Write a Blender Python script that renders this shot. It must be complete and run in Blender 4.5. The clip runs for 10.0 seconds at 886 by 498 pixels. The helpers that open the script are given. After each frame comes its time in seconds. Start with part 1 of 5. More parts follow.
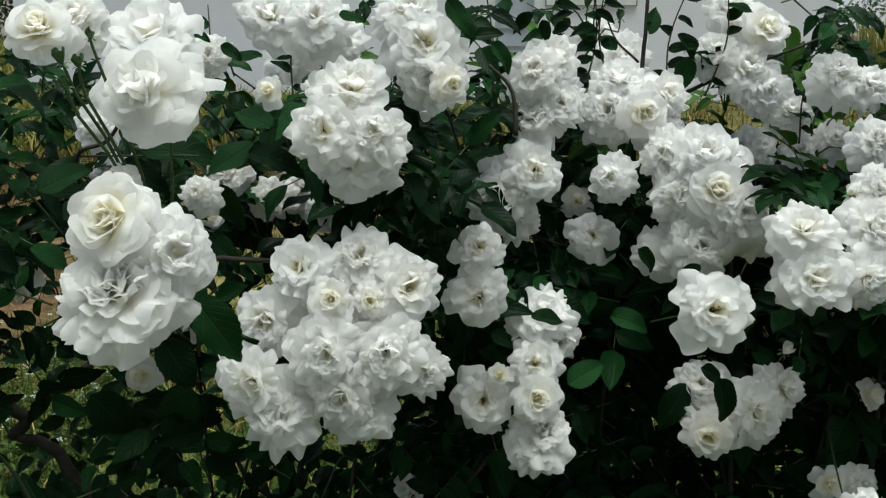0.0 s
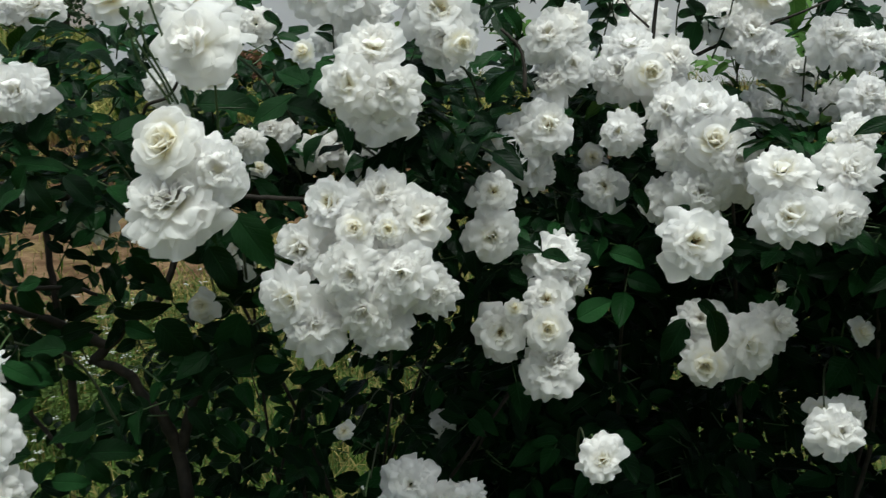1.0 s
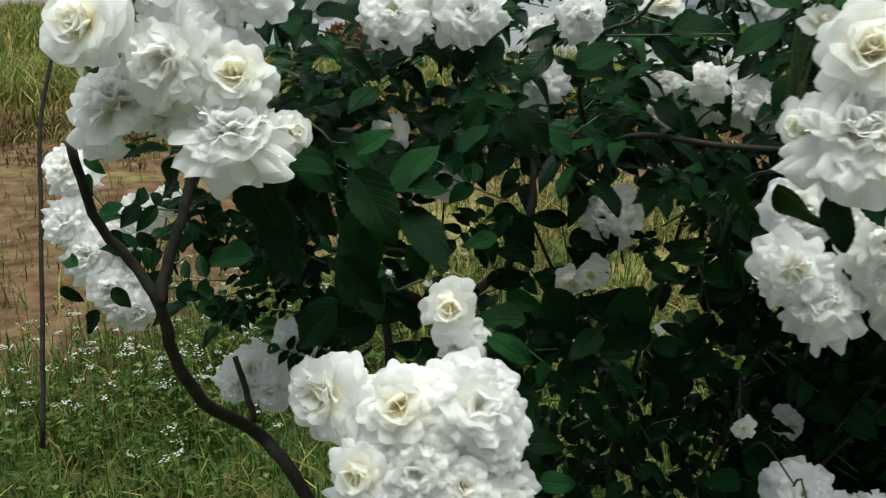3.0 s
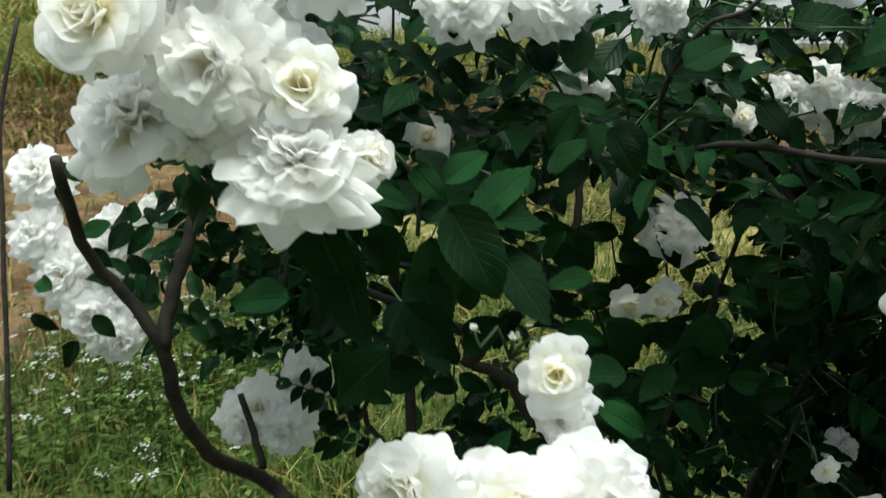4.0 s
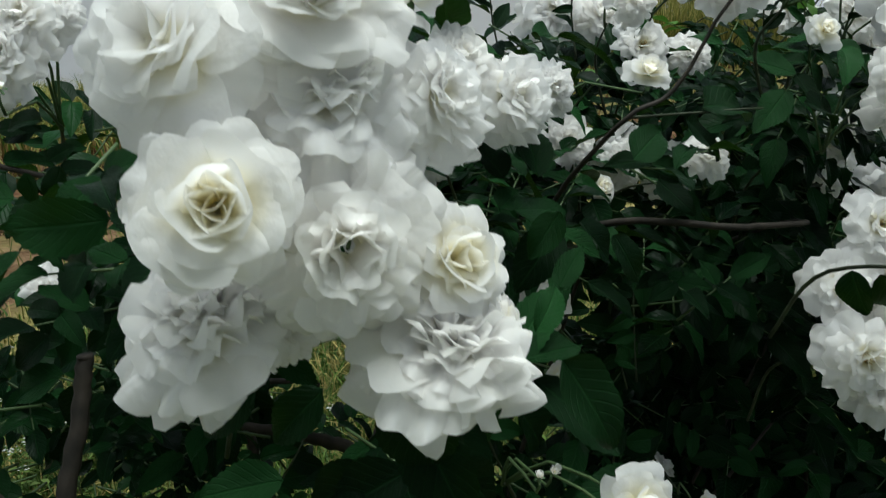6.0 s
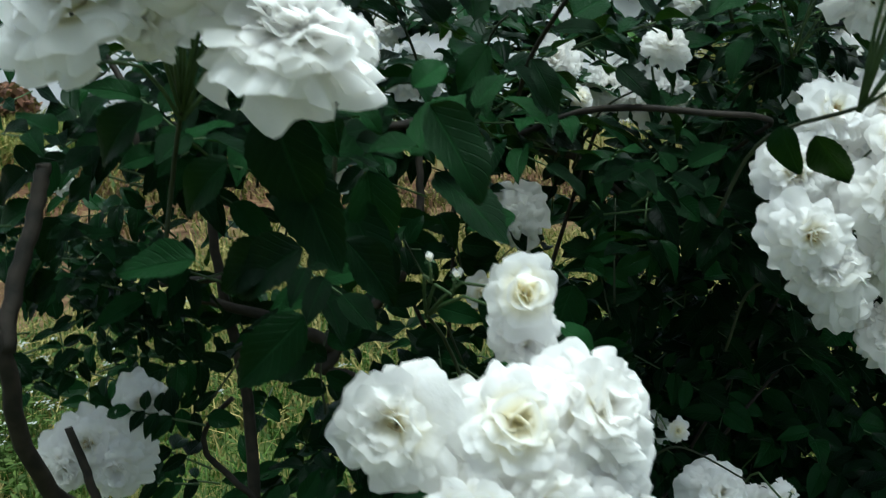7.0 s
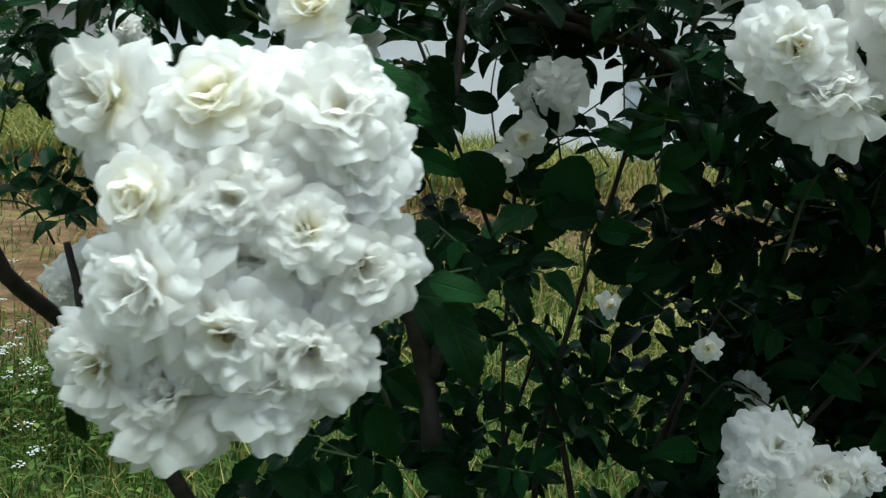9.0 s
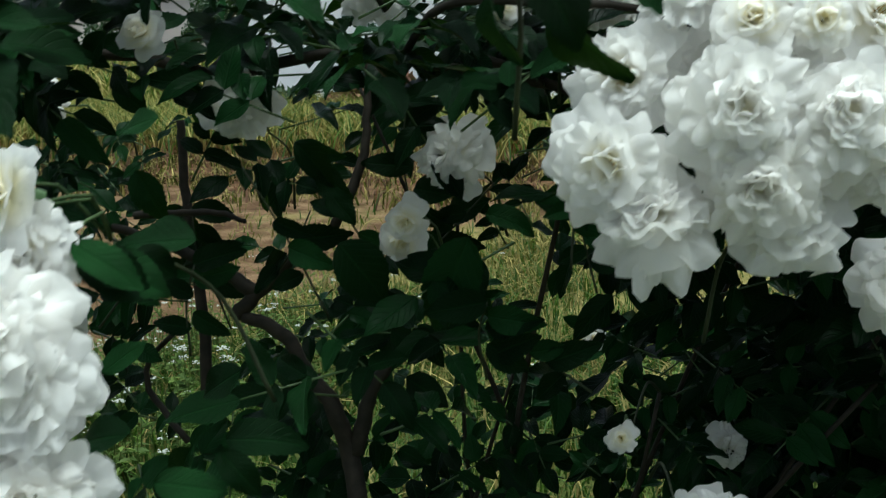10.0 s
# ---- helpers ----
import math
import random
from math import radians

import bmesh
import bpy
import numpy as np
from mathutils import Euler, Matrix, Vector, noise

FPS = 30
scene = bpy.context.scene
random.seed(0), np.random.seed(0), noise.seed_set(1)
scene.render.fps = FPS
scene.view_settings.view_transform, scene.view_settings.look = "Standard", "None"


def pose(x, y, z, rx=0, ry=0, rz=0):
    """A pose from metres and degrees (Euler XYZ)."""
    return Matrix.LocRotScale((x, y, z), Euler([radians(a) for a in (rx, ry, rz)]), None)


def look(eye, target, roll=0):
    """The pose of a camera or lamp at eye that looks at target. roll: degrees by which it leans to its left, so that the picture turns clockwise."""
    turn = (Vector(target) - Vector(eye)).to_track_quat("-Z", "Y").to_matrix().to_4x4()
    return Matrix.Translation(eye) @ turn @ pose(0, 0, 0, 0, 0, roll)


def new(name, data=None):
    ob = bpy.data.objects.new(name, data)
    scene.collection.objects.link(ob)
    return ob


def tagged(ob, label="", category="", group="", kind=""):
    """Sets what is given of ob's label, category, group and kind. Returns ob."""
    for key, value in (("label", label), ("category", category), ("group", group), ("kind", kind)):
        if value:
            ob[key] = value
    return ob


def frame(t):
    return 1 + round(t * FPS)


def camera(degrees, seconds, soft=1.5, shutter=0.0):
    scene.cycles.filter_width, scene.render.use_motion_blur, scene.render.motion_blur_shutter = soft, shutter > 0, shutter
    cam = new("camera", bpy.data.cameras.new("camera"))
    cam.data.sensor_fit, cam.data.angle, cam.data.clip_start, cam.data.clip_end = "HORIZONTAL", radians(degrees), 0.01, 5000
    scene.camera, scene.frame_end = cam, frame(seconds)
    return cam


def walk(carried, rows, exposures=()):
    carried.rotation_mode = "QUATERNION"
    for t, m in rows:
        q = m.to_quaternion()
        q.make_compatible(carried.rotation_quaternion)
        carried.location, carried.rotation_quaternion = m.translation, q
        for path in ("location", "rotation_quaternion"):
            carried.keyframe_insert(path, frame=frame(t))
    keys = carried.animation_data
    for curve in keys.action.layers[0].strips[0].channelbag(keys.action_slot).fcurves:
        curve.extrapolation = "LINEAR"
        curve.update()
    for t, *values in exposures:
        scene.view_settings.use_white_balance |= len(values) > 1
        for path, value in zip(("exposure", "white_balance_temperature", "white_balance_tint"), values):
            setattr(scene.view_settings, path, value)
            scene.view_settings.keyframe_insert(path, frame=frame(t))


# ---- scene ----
cam = camera(52.7, 10.0, soft=1.2, shutter=0.3)
# seconds, eye in metres, pitch, roll and yaw in degrees
PATH = [
    (0.0, 0.0000, 0.0000, 1.3500, 76.00, -0.00, 0.00),
    (0.5, 0.0386, -0.0618, 1.3496, 75.77, 0.22, 1.14),
    (1.0, 0.0678, -0.1463, 1.3285, 75.15, 1.03, 4.24),
    (1.5, 0.0357, -0.1598, 1.3126, 75.56, 1.43, 7.29),
    (2.0, -0.0758, -0.1205, 1.3121, 75.64, 1.19, 9.40),
    (2.5, -0.2465, -0.0697, 1.2780, 75.23, 0.83, 9.97),
    (2.7, -0.3074, -0.0560, 1.2678, 74.88, 0.68, 9.89),
    (3.8, -0.4692, 0.1004, 1.2631, 71.81, 0.03, 8.62),
    (4.0, -0.5006, 0.1240, 1.2691, 72.55, -0.00, 6.70),
    (4.5, -0.6863, 0.1777, 1.3247, 73.48, 1.03, -3.19),
    (4.7, -0.7346, 0.2065, 1.3445, 73.88, 1.52, -7.62),
    (5.0, -0.7594, 0.2349, 1.3626, 73.95, 1.74, -12.44),
    (5.2, -0.7618, 0.2435, 1.3723, 73.77, 1.78, -15.12),
    (6.3, -0.7416, 0.2149, 1.2765, 75.40, 1.55, -17.51),
    (6.5, -0.7350, 0.1964, 1.2452, 76.14, 1.01, -16.22),
    (7.0, -0.6554, 0.1381, 1.1574, 78.07, -0.56, -11.84),
    (7.5, -0.5510, 0.0848, 1.0895, 79.21, -1.74, -6.32),
    (8.0, -0.4880, 0.0800, 1.0353, 79.60, -2.64, -0.38),
    (8.5, -0.4439, 0.1053, 0.9625, 80.02, -3.47, 3.60),
    (9.0, -0.3515, 0.1592, 0.9660, 80.28, -3.12, 6.76),
    (9.5, -0.2507, 0.2139, 1.0056, 79.20, -1.24, 10.23),
    (10.0, -0.1644, 0.2753, 1.0816, 77.33, 0.92, 12.72),
]
EXPOSURES = [(t, 1.58 + s, k - 910, w) for t, s, k, w in ((0.0, -0.13, 7020, 0.5), (2.7, 0.02, 7050, 0.5), (3.8, 0.40, 7050, -2.0), (4.5, 0.23, 6950, -3.0), (5.0, -0.28, 6950, 0.0), (5.2, -0.28, 6950, 0.0), (6.3, -0.04, 6800, -1.0), (7.0, 0.30, 6500, -5.0), (8.0, 0.44, 6600, -5.5), (9.0, 0.32, 6650, -5.5), (10.0, 0.15, 6700, -5.5))]
walk(cam, [(t, pose(x, y, z, rx, ry, rz)) for t, x, y, z, rx, ry, rz in PATH], EXPOSURES)

# ---- light: an overcast sky with a wide, weak sun behind thin cloud ----
world = bpy.data.worlds.new("sky")
scene.world = world
world.use_nodes = True
wn, wl = world.node_tree.nodes, world.node_tree.links
sky = wn.new("ShaderNodeTexSky")
sky.sky_type = "NISHITA"
sky.sun_disc = False
sky.sun_elevation, sky.sun_rotation = radians(83), radians(135)
sky.dust_density, sky.air_density, sky.ozone_density = 0.2, 0.45, 1.0
veil = wn.new("ShaderNodeHueSaturation")  # thin cloud takes the blue out of the sky
veil.inputs["Saturation"].default_value = 0.3
wl.new(sky.outputs[0], veil.inputs["Color"])
wl.new(veil.outputs[0], wn["Background"].inputs[0])
wn["Background"].inputs[1].default_value = 0.05
sun = new("sun", bpy.data.lights.new("sun", "SUN"))
sun.data.energy, sun.data.angle, sun.data.color = 1.9, radians(50), (1.0, 0.97, 0.92)
sun.matrix_world = look((0.5, -0.5, 6.5), (0, 0, 0))


# ---- materials ----
def shader(name, rough=0.6, spec=0.3):
    mat = bpy.data.materials.new(name)
    mat.use_nodes = True
    n, l = mat.node_tree.nodes, mat.node_tree.links
    b = n["Principled BSDF"]
    b.inputs["Roughness"].default_value = rough
    b.inputs["Specular IOR Level"].default_value = spec
    return mat, n, l, b


def noise_tex(n, l, scale, detail=4.0, coord="Object", rough=0.55):
    c = n.new("ShaderNodeTexCoord")
    t = n.new("ShaderNodeTexNoise")
    t.inputs["Scale"].default_value, t.inputs["Detail"].default_value, t.inputs["Roughness"].default_value = scale, detail, rough
    l.new(c.outputs[coord], t.inputs["Vector"])
    return t.outputs["Fac"]


def ramp(n, l, fac, stops):
    r = n.new("ShaderNodeValToRGB")
    e = r.color_ramp.elements
    while len(e) < len(stops):
        e.new(0.5)
    for k, (p, c) in zip(e, stops):
        k.position, k.color = p, (*c, 1)
    l.new(fac, r.inputs[0])
    return r.outputs[0]


def mixed(n, l, fac, a, b, mode="MIX"):
    m = n.new("ShaderNodeMix")
    m.data_type, m.blend_type = "RGBA", mode
    for sock, v in ((m.inputs[0], fac), (m.inputs[6], a), (m.inputs[7], b)):
        if isinstance(v, (int, float)):
            sock.default_value = v
        elif isinstance(v, tuple):
            sock.default_value = (*v, 1)
        else:
            l.new(v, sock)
    return m.outputs[2]


def maths(n, l, op, a, b=0.0, clamp=False):
    m = n.new("ShaderNodeMath")
    m.operation, m.use_clamp = op, clamp
    for sock, v in ((m.inputs[0], a), (m.inputs[1], b)):
        if isinstance(v, (int, float)):
            sock.default_value = v
        else:
            l.new(v, sock)
    return m.outputs[0]


def bumped(n, l, b, height, strength, dist):
    k = n.new("ShaderNodeBump")
    k.inputs["Strength"].default_value, k.inputs["Distance"].default_value = strength, dist
    l.new(height, k.inputs["Height"])
    l.new(k.outputs[0], b.inputs["Normal"])


def thin(n, l, b, colour, share):
    """Lets some light through a thin leaf or petal."""
    t, m = n.new("ShaderNodeBsdfTranslucent"), n.new("ShaderNodeMixShader")
    m.inputs[0].default_value = share
    if isinstance(colour, tuple):
        t.inputs[0].default_value = (*colour, 1)
    else:
        l.new(colour, t.inputs[0])
    l.new(b.outputs[0], m.inputs[1])
    l.new(t.outputs[0], m.inputs[2])
    l.new(m.outputs[0], n["Material Output"].inputs[0])


def petal_material(name, heart, reach):
    """White petals, creamier towards the heart of the flower."""
    mat, n, l, b = shader(name, 0.55, 0.25)
    c = n.new("ShaderNodeTexCoord")
    ln = n.new("ShaderNodeVectorMath")
    ln.operation = "LENGTH"
    l.new(c.outputs["Object"], ln.inputs[0])
    inner = maths(n, l, "DIVIDE", ln.outputs["Value"], reach, True)
    blot = noise_tex(n, l, 5.0, 3.0)
    white = ramp(n, l, blot, [(0.3, (0.945, 0.937, 0.925)), (0.7, (0.97, 0.963, 0.957))])
    o = n.new("ShaderNodeObjectInfo")
    white = mixed(n, l, maths(n, l, "MULTIPLY", o.outputs["Random"], .5), white, (0.945, 0.925, 0.885))
    col = mixed(n, l, inner, heart, white)
    l.new(col, b.inputs["Base Color"])
    bumped(n, l, b, noise_tex(n, l, 14.0, 2.0), 0.15, 0.02)
    thin(n, l, b, col, 0.66)
    return mat


def leaf_material(name, dark, light, rough, share=0.16, veins=False, spec=0.15):
    """Leaf green that differs from leaf to leaf, blotched, with a midrib and side veins; the spread also stands in for
    lit and shaded leaves.
    """
    mat, n, l, b = shader(name, rough, spec)
    o = n.new("ShaderNodeObjectInfo")
    g = n.new("ShaderNodeNewGeometry")
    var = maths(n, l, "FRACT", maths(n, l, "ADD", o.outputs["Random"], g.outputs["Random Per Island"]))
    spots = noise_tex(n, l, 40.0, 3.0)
    # mostly dark with a few light: contrast of lit and unlit leaves, put into colour
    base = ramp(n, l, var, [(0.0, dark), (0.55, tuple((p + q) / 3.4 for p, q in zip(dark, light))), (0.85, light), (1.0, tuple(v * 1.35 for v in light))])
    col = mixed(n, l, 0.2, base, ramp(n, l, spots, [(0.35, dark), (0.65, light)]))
    height = noise_tex(n, l, 160.0, 3.0)
    if veins:
        c = n.new("ShaderNodeTexCoord")
        s = n.new("ShaderNodeSeparateXYZ")
        l.new(c.outputs["UV"], s.inputs[0])
        across = maths(n, l, "ABSOLUTE", maths(n, l, "SUBTRACT", s.outputs["X"], 0.5))
        rib = maths(n, l, "SUBTRACT", 1.0, maths(n, l, "MULTIPLY", across, 22.0), True)
        wave = maths(n, l, "FRACT", maths(n, l, "SUBTRACT", maths(n, l, "MULTIPLY", s.outputs["Y"], 8.0), maths(n, l, "MULTIPLY", across, 5.0)))
        side = maths(n, l, "SUBTRACT", 1.0, maths(n, l, "MULTIPLY", maths(n, l, "ABSOLUTE", maths(n, l, "SUBTRACT", wave, 0.5)), 9.0), True)
        vein = maths(n, l, "MAXIMUM", rib, maths(n, l, "MULTIPLY", side, 0.45))
        col = mixed(n, l, maths(n, l, "MULTIPLY", vein, 0.22), col, tuple(min(1, v * 2.4 + .01) for v in light))
        height = maths(n, l, "SUBTRACT", maths(n, l, "MULTIPLY", height, 0.5), vein)
        bumped(n, l, b, height, 0.7, 0.0016)
    else:
        bumped(n, l, b, height, 0.3, 0.001)
    l.new(col, b.inputs["Base Color"])
    thin(n, l, b, mixed(n, l, 0.6, col, (0.08, 0.20, 0.015)), share)
    return mat


PETAL = petal_material("white_petal", (0.90, 0.87, 0.66), 0.26)
CREAM = petal_material("cream_petal", (0.90, 0.84, 0.54), 0.36)
# darker than real rose leaves: the hedge's deep shade is partly in this green
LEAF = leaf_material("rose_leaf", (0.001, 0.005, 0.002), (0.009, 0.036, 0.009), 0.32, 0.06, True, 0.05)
YOUNG = leaf_material("young_leaf", (0.05, 0.12, 0.02), (0.10, 0.21, 0.04), 0.4, 0.25, True)


def plain(name, a, b2, scale, rough, bump=0.0, spec=0.3, coord="Object"):
    mat, n, l, b = shader(name, rough, spec)
    f = noise_tex(n, l, scale, 6.0, coord)
    l.new(ramp(n, l, f, [(0.35, a), (0.65, b2)]), b.inputs["Base Color"])
    if bump:
        bumped(n, l, b, f, 0.6, bump)
    return mat


STAMEN = plain("stamen", (0.42, 0.28, 0.10), (0.62, 0.48, 0.20), 40, 0.7)
SEPAL = plain("sepal", (0.05, 0.10, 0.04), (0.10, 0.17, 0.07), 30, 0.5)
STEM = plain("green_stem", (0.04, 0.07, 0.025), (0.07, 0.11, 0.04), 60, 0.5)
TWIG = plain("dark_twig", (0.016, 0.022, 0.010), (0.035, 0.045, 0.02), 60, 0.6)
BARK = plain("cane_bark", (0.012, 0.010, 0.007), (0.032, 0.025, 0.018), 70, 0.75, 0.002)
WALL = plain("painted_wall", (0.81, 0.79, 0.82), (0.86, 0.84, 0.87), 1.5, 0.8, 0.004)
FAR_WALL = plain("pink_wall", (0.62, 0.54, 0.53), (0.72, 0.64, 0.62), 1.0, 0.8, 0.004)
PANEL = plain("grey_panel", (0.42, 0.45, 0.50), (0.50, 0.53, 0.58), 3, 0.5)
INK = plain("dark_ink", (0.05, 0.05, 0.05), (0.08, 0.08, 0.08), 9, 0.6)
BOARD = plain("sign_board", (0.74, 0.73, 0.72), (0.80, 0.79, 0.78), 5, 0.5)
ROOF = plain("roof_sheet", (0.25, 0.24, 0.23), (0.34, 0.32, 0.30), 4, 0.6)
GREEN_BLADE = leaf_material("green_blade", (0.020, 0.050, 0.009), (0.075, 0.125, 0.02), 0.55, 0.3)
WEED_LEAF = leaf_material("weed_leaf", (0.05, 0.09, 0.018), (0.12, 0.17, 0.04), 0.6, 0.3)
DRY_BLADE = leaf_material("dry_blade", (0.13, 0.105, 0.03), (0.32, 0.26, 0.09), 0.7, 0.25)


def straw_material():
    """Standing straw: russet at the foot, yellow green towards the ears."""
    mat, n, l, b = shader("standing_straw", 0.7, 0.15)
    c = n.new("ShaderNodeTexCoord")
    s = n.new("ShaderNodeSeparateXYZ")
    l.new(c.outputs["Object"], s.inputs[0])
    g = n.new("ShaderNodeNewGeometry")
    foot = ramp(n, l, g.outputs["Random Per Island"], [(0.0, (0.07, 0.028, 0.012)), (1.0, (0.17, 0.075, 0.03))])
    ear = ramp(n, l, g.outputs["Random Per Island"], [(0.0, (0.08, 0.11, 0.02)), (0.5, (0.19, 0.185, 0.045)), (1.0, (0.36, 0.30, 0.10))])
    col = mixed(n, l, maths(n, l, "MULTIPLY", s.outputs["Z"], 4.5, True), foot, ear)
    l.new(col, b.inputs["Base Color"])
    thin(n, l, b, col, 0.25)
    return mat


STRAW = straw_material()
WITHERED = leaf_material("withered_blade", (0.035, 0.014, 0.008), (0.12, 0.055, 0.028), 0.7, 0.2)
WEED_BLOOM = plain("weed_bloom", (0.24, 0.26, 0.22), (0.40, 0.41, 0.37), 20, 0.7)
SHRUB_RED = leaf_material("russet_leaf", (0.10, 0.045, 0.03), (0.18, 0.085, 0.05), 0.6)
SHRUB_DARK = leaf_material("dark_tree_leaf", (0.018, 0.035, 0.018), (0.04, 0.07, 0.03), 0.5)


def ground_material():
    """Green turf near by, then dry olive grass, a patchy strip of brown earth that comes nearer on one side, and straw beyond."""
    mat, n, l, b = shader("turf_and_earth", 0.95, 0.1)
    c = n.new("ShaderNodeTexCoord")
    s = n.new("ShaderNodeSeparateXYZ")
    l.new(c.outputs["Object"], s.inputs[0])
    wob = maths(n, l, "MULTIPLY", maths(n, l, "SUBTRACT", noise_tex(n, l, 0.9, 5.0), 0.5), 3.0)
    bend = maths(n, l, "MULTIPLY", maths(n, l, "MINIMUM", maths(n, l, "ADD", s.outputs["X"], 1.25), 0.0), -5.0)
    y = maths(n, l, "ADD", s.outputs["Y"], wob)
    edge = maths(n, l, "ADD", y, maths(n, l, "MINIMUM", bend, 3.4))
    dry_from = maths(n, l, "MULTIPLY", maths(n, l, "SUBTRACT", y, 2.9), 1.0, True)
    near = maths(n, l, "MULTIPLY", maths(n, l, "SUBTRACT", edge, 5.2), 1.3, True)
    russet_from = maths(n, l, "MULTIPLY", maths(n, l, "SUBTRACT", y, 6.6), 1.2, True)
    far = maths(n, l, "MULTIPLY", maths(n, l, "SUBTRACT", y, 8.6), 0.6, True)
    turf = ramp(n, l, noise_tex(n, l, 2.6, 8.0), [(0.3, (0.028, 0.05, 0.012)), (0.5, (0.085, 0.105, 0.026)), (0.72, (0.19, 0.155, 0.06))])
    dry = ramp(n, l, noise_tex(n, l, 6.0, 9.0), [(0.3, (0.085, 0.082, 0.027)), (0.5, (0.20, 0.175, 0.06)), (0.72, (0.34, 0.28, 0.12))])
    earth = ramp(n, l, noise_tex(n, l, 5.0, 9.0), [(0.25, (0.04, 0.021, 0.011)), (0.45, (0.10, 0.058, 0.030)), (0.7, (0.21, 0.135, 0.075))])
    earth = mixed(n, l, maths(n, l, "MULTIPLY", maths(n, l, "SUBTRACT", noise_tex(n, l, 1.1, 7.0), 0.52), 5.0, True), earth, dry)
    straw = ramp(n, l, noise_tex(n, l, 3.0, 8.0), [(0.3, (0.06, 0.06, 0.02)), (0.7, (0.17, 0.14, 0.05))])
    russet = ramp(n, l, noise_tex(n, l, 7.0, 9.0), [(0.3, (0.045, 0.018, 0.010)), (0.5, (0.10, 0.05, 0.026)), (0.72, (0.19, 0.13, 0.06))])
    bare = mixed(n, l, near, mixed(n, l, dry_from, turf, dry), earth)
    col = mixed(n, l, far, mixed(n, l, russet_from, bare, russet), straw)
    l.new(col, b.inputs["Base Color"])
    bumped(n, l, b, noise_tex(n, l, 16.0, 9.0), 1.0, 0.06)
    return mat


GROUND = ground_material()


def cloud_material():
    """A pale, even overcast sky low over the horizon."""
    mat = bpy.data.materials.new("overcast_cloud")
    mat.use_nodes = True
    n, l = mat.node_tree.nodes, mat.node_tree.links
    e = n.new("ShaderNodeEmission")
    l.new(ramp(n, l, noise_tex(n, l, 0.012, 5.0), [(0.3, (0.80, 0.80, 0.86)), (0.7, (0.88, 0.87, 0.91))]), e.inputs[0])
    e.inputs[1].default_value = 0.23
    l.new(e.outputs[0], n["Material Output"].inputs[0])
    return mat


CLOUD = cloud_material()


# ---- builders ----
rng = random.Random(7)


def mesh_from(name, verts, faces, mats, index=None, smooth=True, uv=None):
    me = bpy.data.meshes.new(name)
    me.from_pydata([tuple(v) for v in verts], [], faces)
    for m in mats:
        me.materials.append(m)
    if index is not None:
        me.polygons.foreach_set("material_index", index)
    me.polygons.foreach_set("use_smooth", [smooth] * len(me.polygons))
    if uv is not None:
        layer = me.uv_layers.new(name="UVMap")
        loops = np.zeros(len(me.loops), dtype=np.int32)
        me.loops.foreach_get("vertex_index", loops)
        layer.data.foreach_set("uv", np.asarray(uv, dtype=np.float32)[loops].ravel())
    me.update()
    return me


def under(ob, parent):
    ob.parent = parent
    return ob


def part(name, bm, material, parent, label=""):
    me = bpy.data.meshes.new(name)
    bm.to_mesh(me)
    bm.free()
    me.materials.append(material)
    ob = new(name, me)
    under(ob, parent)
    return tagged(ob, label)


def box(bm, x0, x1, y0, y1, z0, z1, bevel=0.0):
    r = bmesh.ops.create_cube(bm, size=1.0)
    for v in r["verts"]:
        v.co = Vector((x0 + (v.co.x + .5) * (x1 - x0), y0 + (v.co.y + .5) * (y1 - y0), z0 + (v.co.z + .5) * (z1 - z0)))
    if bevel:
        bmesh.ops.bevel(bm, geom=list({e for v in r["verts"] for e in v.link_edges}), offset=bevel, segments=2, affect="EDGES")


def tube_data(points, radii, sides=7):
    """Verts and faces of a bent, tapered tube."""
    verts, faces = [], []
    pts = [Vector(p) for p in points]
    for i, p in enumerate(pts):
        d = (pts[min(i + 1, len(pts) - 1)] - pts[max(i - 1, 0)]).normalized()
        a = d.orthogonal().normalized() if i == 0 else (a - d * a.dot(d)).normalized()
        b = d.cross(a)
        for k in range(sides):
            w = 2 * math.pi * k / sides
            verts.append(p + (a * math.cos(w) + b * math.sin(w)) * radii[i])
        if i:
            for k in range(sides):
                j = (k + 1) % sides
                faces.append(((i - 1) * sides + k, (i - 1) * sides + j, i * sides + j, i * sides + k))
    faces.append(tuple(range(sides))[::-1])
    faces.append(tuple((len(pts) - 1) * sides + k for k in range(sides)))
    return verts, faces


def bent(points, n, wobble=0.0, r=rng):
    """A smooth run of n points through the given ones (Catmull-Rom), slightly crooked."""
    p = [Vector(q) for q in points]
    p = [p[0] * 2 - p[1]] + p + [p[-1] * 2 - p[-2]]
    out = []
    for i in range(n):
        s = i / (n - 1) * (len(p) - 3)
        k = min(int(s), len(p) - 4)
        u = s - k
        a, b, c, d = p[k:k + 4]
        q = 0.5 * ((2 * b) + (c - a) * u + (2 * a - 5 * b + 4 * c - d) * u * u + (3 * b - a - 3 * c + d) * u ** 3)
        out.append(q + Vector((r.uniform(-1, 1), r.uniform(-1, 1), r.uniform(-1, 1))) * wobble)
    return out


